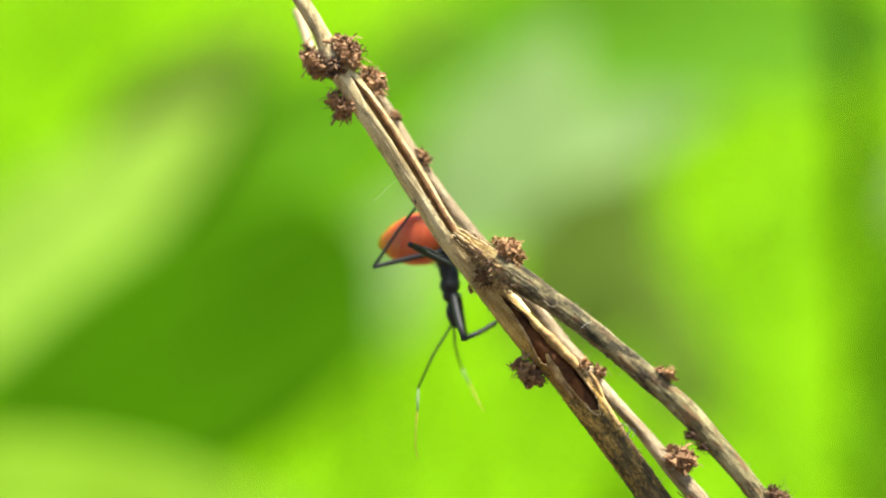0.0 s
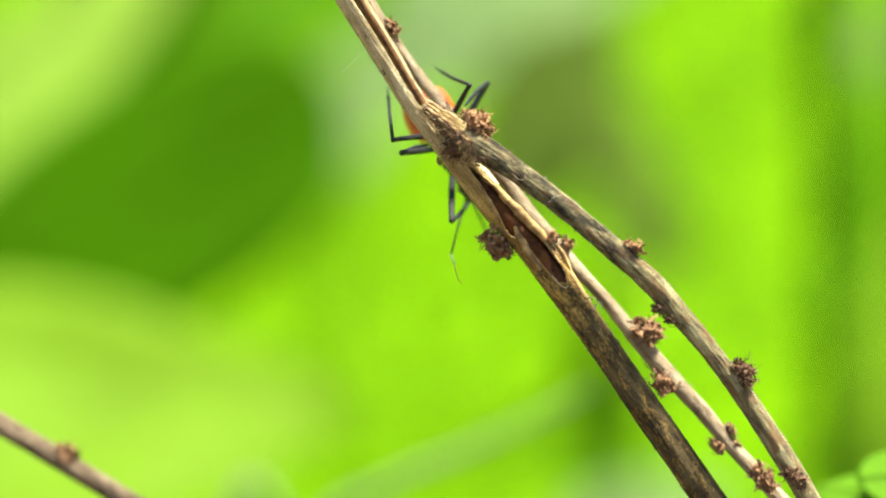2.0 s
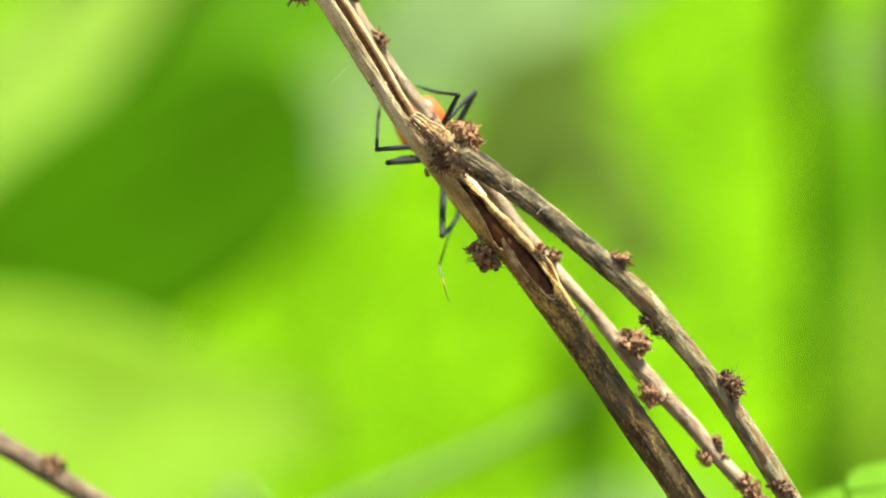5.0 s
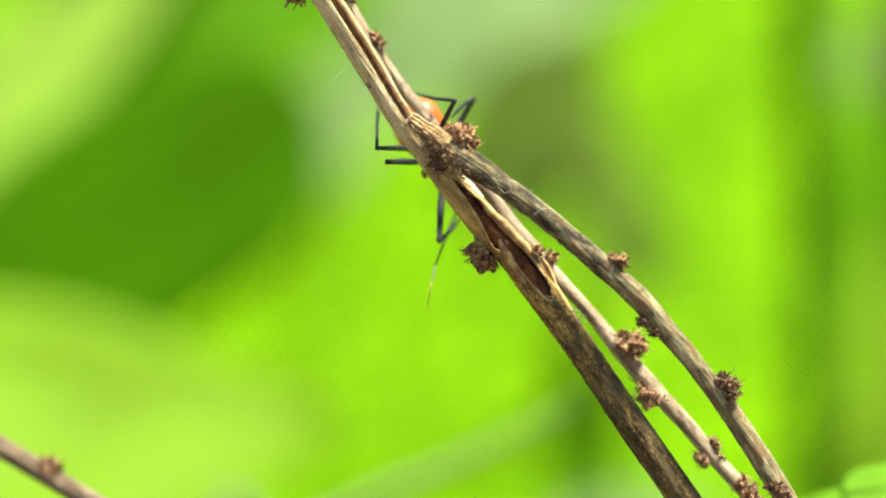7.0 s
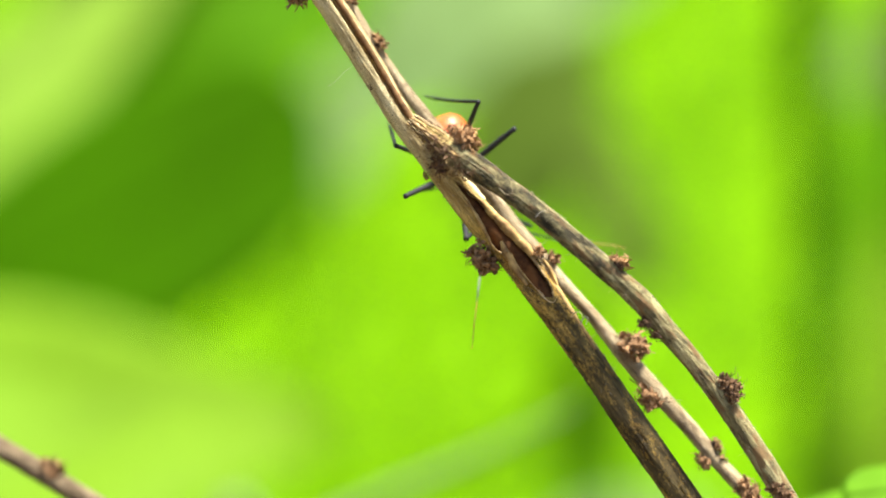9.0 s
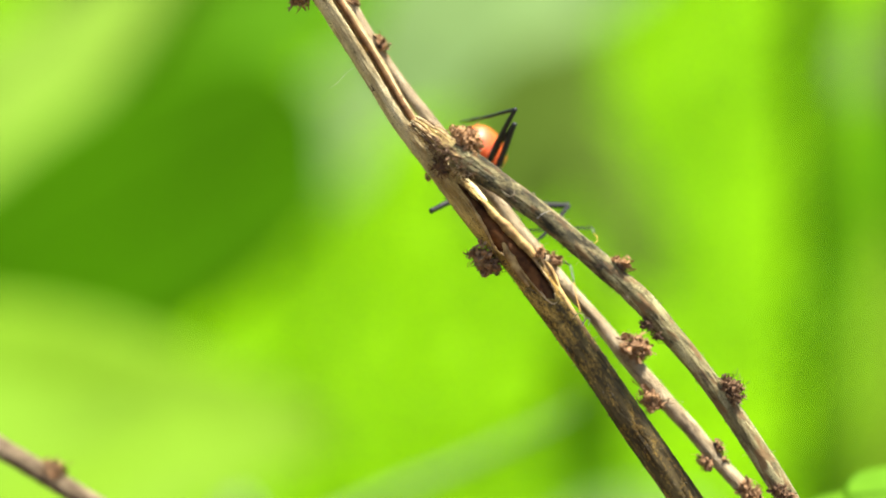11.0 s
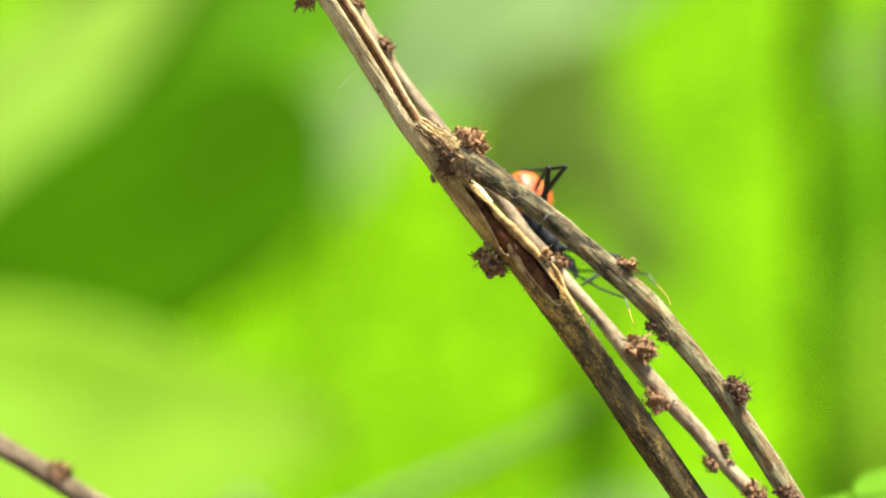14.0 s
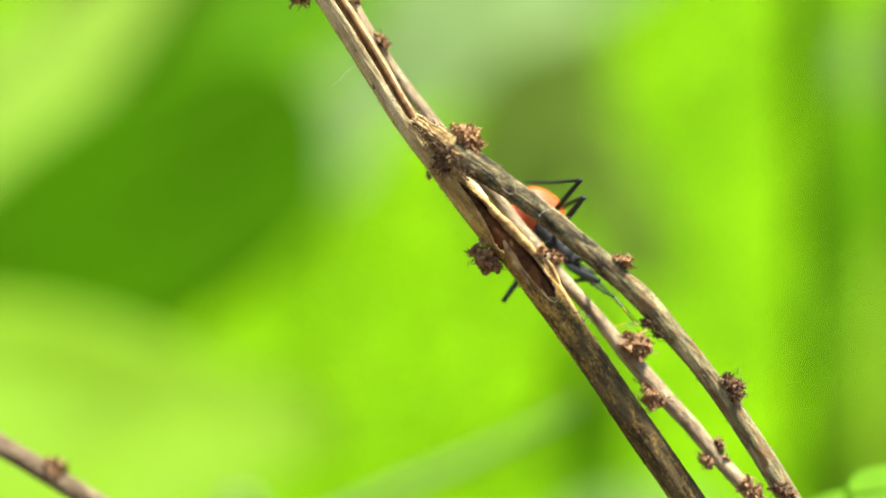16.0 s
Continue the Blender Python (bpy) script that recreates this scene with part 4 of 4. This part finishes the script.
# seconds; thorax u, v, depth; way of the head; way of the back
BODY = [(0.0, 713, 283, 8, (0.08, -1, -0.05), (-0.9, 0, -0.45)), (0.6, 729, 286, 8, (0.10, -1, -0.05), (-0.9, 0, -0.45)),
        (1.2, 740, 303, 8, (0.14, -1, -0.05), (-0.88, 0, -0.5)), (1.4, 742, 303, 8, (0.16, -1, -0.05), (-0.86, 0, -0.5)),
        (1.6, 754, 300, 9, (0.25, -0.97, -0.1), (-0.55, 0.1, -0.85)), (1.8, 763, 298, 9.5, (0.32, -0.93, -0.2), (-0.3, 0.25, -0.92)),
        (2.1, 770, 297, 10, (0.42, -0.85, -0.3), (-0.15, 0.35, -0.93)), (4.0, 773, 294, 10, (0.42, -0.85, -0.3), (-0.15, 0.35, -0.93)),
        (7.0, 776, 296, 10, (0.42, -0.85, -0.3), (-0.14, 0.35, -0.93)), (7.5, 770, 303, 10, (0.42, -0.85, -0.3), (-0.14, 0.35, -0.93)),
        (8.1, 790, 321, 10, (0.42, -0.86, -0.28), (-0.1, 0.34, -0.93)), (9.0, 814, 320, 10, (0.42, -0.88, -0.2), (0.05, 0.28, -0.95)),
        (10.2, 847, 328, 10, (0.48, -0.86, -0.15), (0.1, 0.28, -0.95)), (11.5, 878, 337, 10, (0.54, -0.83, -0.1), (0.13, 0.28, -0.93)),
        (12.2, 899, 351, 10, (0.56, -0.81, -0.1), (0.12, 0.3, -0.93)), (12.9, 913, 366, 10, (0.58, -0.80, -0.1), (0.1, 0.3, -0.93)),
        (13.4, 926, 383, 10, (0.60, -0.79, -0.1), (0.1, 0.3, -0.93)), (14.0, 947, 408, 10, (0.64, -0.76, -0.05), (0.1, 0.3, -0.93)),
        (14.9, 970, 428, 10, (0.67, -0.74, 0), (0.1, 0.3, -0.93)), (16.0, 980, 437, 10, (0.72, -0.70, 0), (0.1, 0.3, -0.93))]

# seconds; knee u, v; foot u, v; knee and foot nearer (1) or farther (-1)
STEPS = {
    "left_hind": [(0.0, 578, 266, 672, 140, 1, -1), (0.6, 594, 256, 688, 136, 1, -1), (1.4, 604, 263, 690, 150, 1, -1), (1.7, 640, 270, 658, 178, 1, -1), (2.1, 667, 275, 661, 182, 1, -1),
                  (4.0, 660, 270, 667, 187, 1, -1), (7.2, 665, 265, 668, 190, 1, -1), (7.5, 655, 272, 664, 192, 1, -1), (8.1, 675, 267, 671, 198, 1, -1), (9.0, 697, 255, 685, 215, 1, -1),
                  (10.2, 760, 290, 730, 210, 1, -1), (11.5, 815, 325, 790, 260, 1, -1), (13.4, 850, 350, 810, 280, 1, -1), (14.0, 880, 400, 840, 330, 1, -1), (16.0, 905, 425, 870, 360, 1, -1)],
    "left_mid": [(0.0, 643, 228, 705, 250, 1, -1), (0.6, 668, 262, 735, 258, 1, -1), (1.4, 682, 264, 748, 270, 1, -1), (1.6, 674, 285, 730, 290, 1, -1), (2.1, 682, 297, 738, 279, 1, -1),
                 (4.0, 680, 292, 738, 277, 1, -1), (7.2, 683, 289, 742, 290, 1, -1), (7.5, 682, 296, 744, 292, 1, -1), (8.0, 703, 344, 760, 326, 1, -1), (9.0, 714, 345, 770, 331, 1, -1), (10.2, 740, 360, 790, 345, 1, -1),
                 (11.5, 765, 372, 820, 350, 1, -1), (12.2, 793, 380, 840, 370, 1, -1), (12.9, 850, 400, 880, 385, 1, -1), (14.9, 900, 470, 930, 440, 1, -1), (15.5, 900, 500, 935, 470, 1, -1), (16.0, 883, 531, 935, 470, 1, -1)],
    "left_front": [(0.0, 738, 396, 798, 361, 1, -1), (0.6, 751, 404, 809, 364, 1, -1), (1.2, 767, 411, 811, 372, 1, -1), (2.1, 774, 417, 806, 380, 1, -1), (4.0, 777, 417, 807, 378, 1, -1),
                   (7.2, 775, 430, 810, 390, 1, -1), (8.1, 781, 438, 816, 392, 1, -1), (9.0, 822, 420, 850, 385, 1, -1), (10.2, 860, 430, 890, 400, 1, -1), (11.5, 900, 445, 930, 420, 1, -1),
                   (13.4, 950, 480, 985, 470, 1, -1), (14.9, 985, 520, 1000, 485, 1, -1), (16.0, 1050, 495, 1000, 497, 1, -1)],
    "right_hind": [(0.0, 650, 250, 690, 170, -1, 1), (1.4, 690, 240, 715, 165, -1, 1), (1.55, 690, 130, 742, 235, -1, 1), (1.7, 770, 195, 725, 150, 1, -1), (2.1, 804, 169, 743, 145, 1, -1), (4.0, 806, 169, 735, 148, 1, -1),
                   (7.0, 805, 178, 735, 165, 1, -1), (7.2, 807, 187, 738, 160, 1, -1), (7.5, 806, 203, 738, 168, 1, -1), (8.1, 823, 184, 740, 161, 1, -1), (9.0, 844, 177, 748, 168, 1, -1), (10.2, 880, 185, 785, 195, 1, -1), (11.5, 919, 188, 820, 215, 1, -1),
                   (12.2, 932, 192, 828, 218, 1, -1), (12.9, 937, 209, 836, 219, 1, -1), (13.4, 945, 235, 836, 228, 1, -1), (13.7, 955, 258, 836, 232, 1, -1), (14.0, 985, 287, 900, 293, 1, -1),
                   (14.5, 1012, 300, 905, 292, 1, -1), (15.4, 1012, 304, 912, 302, 1, -1), (16.0, 1020, 317, 922, 320, 1, -1)],
    "right_mid": [(0.0, 690, 260, 720, 240, -1, 1), (1.3, 720, 250, 740, 230, -1, 1), (1.55, 819, 198, 780, 225, -1, 1), (2.1, 841, 158, 793, 213, -1, 1), (4.0, 836, 162, 791, 213, -1, 1),
                  (6.5, 837, 168, 793, 214, -1, 1), (7.2, 839, 182, 795, 216, -1, 1), (7.5, 871, 212, 820, 250, 1, -1), (8.0, 908, 258, 850, 280, 1, -1), (9.0, 908, 225, 850, 275, 1, -1), (10.2, 905, 215, 860, 280, 1, -1),
                  (11.4, 907, 215, 868, 285, 1, -1), (11.9, 943, 239, 890, 295, 1, -1), (12.2, 963, 288, 924, 328, 1, -1), (12.9, 975, 295, 936, 336, 1, -1), (13.4, 976, 298, 940, 338, 1, -1),
                  (14.0, 955, 288, 930, 335, 1, -1), (14.9, 959, 294, 928, 332, 1, -1), (15.4, 985, 314, 950, 350, 1, -1), (16.0, 1025, 348, 984, 370, 1, -1)],
    "right_front": [(0.0, 740, 392, 800, 362, -1, 1), (0.6, 752, 400, 810, 366, -1, 1), (1.2, 768, 407, 813, 374, -1, 1), (1.5, 790, 400, 830, 372, -1, 1), (2.1, 860, 360, 900, 372, -1, 1), (7.2, 868, 375, 905, 375, -1, 1), (8.1, 880, 380, 919, 387, -1, 1),
                    (9.0, 905, 385, 938, 398, -1, 1), (10.2, 980, 370, 935, 410, -1, 1), (11.5, 1025, 357, 946, 424, -1, 1), (12.2, 1044, 382, 955, 424, -1, 1), (12.5, 1047, 386, 946, 424, -1, 1), (12.8, 1059, 372, 962, 427, -1, 1), (13.0, 1065, 410, 1018, 489, -1, 1),
                    (13.4, 1068, 418, 1013, 493, -1, 1), (13.7, 1070, 435, 1007, 487, -1, 1), (14.9, 1085, 455, 1005, 495, -1, 1), (16.0, 1105, 455, 1006, 493, -1, 1)],
    "left_feeler": [(0.0, 653, 486, 653, 606, 1, 1), (0.5, 692, 482, 748, 587, 1, 1), (1.0, 728, 498, 830, 552, 1, 1), (1.3, 734, 503, 843, 544, 1, 1), (1.6, 747, 501, 775, 525, 1, 1), (2.1, 774, 471, 793, 530, 1, 1), (4.0, 773, 473, 803, 533, 1, 1),
                    (7.0, 770, 470, 755, 552, 1, 1), (7.5, 764, 476, 746, 556, 1, 1), (8.1, 809, 470, 781, 567, 1, 1), (9.0, 846, 487, 832, 615, 1, 1), (10.2, 930, 490, 920, 600, 1, 1), (11.5, 1028, 458, 1054, 539, 1, 1), (12.9, 1076, 508, 1093, 571, 1, 1), (14.0, 1090, 520, 1110, 575, 1, 1), (16.0, 1080, 524, 1124, 577, 1, 1)],
    "right_feeler": [(0.0, 733, 446, 773, 526, -1, 1), (0.5, 758, 494, 832, 542, -1, 1), (1.0, 797, 528, 870, 573, -1, 1), (1.3, 793, 533, 862, 591, -1, 1), (2.1, 850, 440, 950, 470, -1, 1), (7.0, 880, 440, 970, 470, -1, 1), (9.0, 1010, 428, 1111, 437, -1, 1),
                     (10.2, 1050, 410, 1095, 440, -1, 1), (11.5, 1076, 393, 1042, 419, -1, 1), (12.2, 1090, 410, 1120, 450, -1, 1), (12.9, 1105, 441, 1134, 499, -1, 1), (14.5, 1170, 500, 1184, 552, -1, 1), (16.0, 1122, 572, 1055, 573, -1, 1)],
}


def body_pose(u, v, d, f, b):
    f, b = view_dir(*f), view_dir(*b)
    b = (b - f * b.dot(f)).normalized()
    m = Matrix((f.cross(b), f, b)).transposed().to_4x4()
    m.translation = at(u, v, d)
    return m


def body_at(t):
    """The body's pose at t, between the rows of BODY."""
    for (t0, *a), (t1, *b) in zip(BODY, BODY[1:]):
        if t <= t1:
            k = (t - t0) / (t1 - t0)
            k = k * k * (3 - 2 * k)
            m0, m1 = body_pose(*a), body_pose(*b)
            m = m0.to_quaternion().slerp(m1.to_quaternion(), k).to_matrix().to_4x4()
            m.translation = m0.translation.lerp(m1.translation, k)
            return m
    return body_pose(*BODY[-1][1:])


def reach(start, u, v, length, near):
    """The place at that length from start that lies behind u, v of the twigs' plane; or the nearest way to it."""
    eye = REF.translation
    way = (at(u, v, 0) - eye).normalized()
    to = start - eye
    along = to.dot(way)
    gap = length ** 2 - (to - way * along).length_squared
    if gap <= 0:
        p = eye + way * along
        return start + (p - start).normalized() * length
    return eye + way * (along - near * math.sqrt(gap))


def aimed(place, way, back):
    """A pose at place whose y runs along way and whose z leans to back."""
    y = way.normalized()
    z = back - y * back.dot(y)
    z = z.normalized() if z.length > 1e-6 else y.orthogonal().normalized()
    m = Matrix((y.cross(z), y, z)).transposed().to_4x4()
    m.translation = place
    return m


def carried_on(last, way):
    """The turn whose y runs along way, reached from the last one by the shortest way, with no roll."""
    return (last @ Vector((0, 1, 0))).rotation_difference(way) @ last


def motions():
    bug, made = BUG
    times = sorted({r[0] for r in BODY} | {0.25 * i for i in range(65)})
    walk(bug, [(t, body_at(t)) for t in times])
    for name, rows in STEPS.items():
        upper, lower, hip, l1, l2 = made[name]
        keys_upper, keys_lower = [], []
        turn_u = turn_l = None
        for t, ku, kv, fu, fv, near_k, near_f in rows:
            m = body_at(t)
            start = m @ hip
            knee = reach(start, ku, kv, l1, near_k)
            foot = reach(knee, fu, fv, l2, near_f)
            if turn_u is None:
                turn_u = m.to_quaternion().inverted() @ aimed(start, knee - start, m.to_3x3() @ Vector((0, 0, 1))).to_quaternion()
            turn_u = carried_on(turn_u, m.to_quaternion().inverted() @ (knee - start))
            mu = m @ Matrix.LocRotScale(hip, turn_u, None)
            if turn_l is None:
                turn_l = mu.to_quaternion().inverted() @ aimed(knee, foot - knee, knee - start).to_quaternion()
            turn_l = carried_on(turn_l, mu.to_quaternion().inverted() @ (foot - knee))
            keys_upper.append((t, Matrix.LocRotScale(hip, turn_u, None)))
            keys_lower.append((t, Matrix.LocRotScale(Vector((0, l1, 0)), turn_l, None)))
        walk(upper, keys_upper)
        walk(lower, keys_lower)


ground_sheet()
main_stem()
branch()
back_stem()
blurred_twig()
leaves()
undergrowth()
BUG = build_bug()
motions()
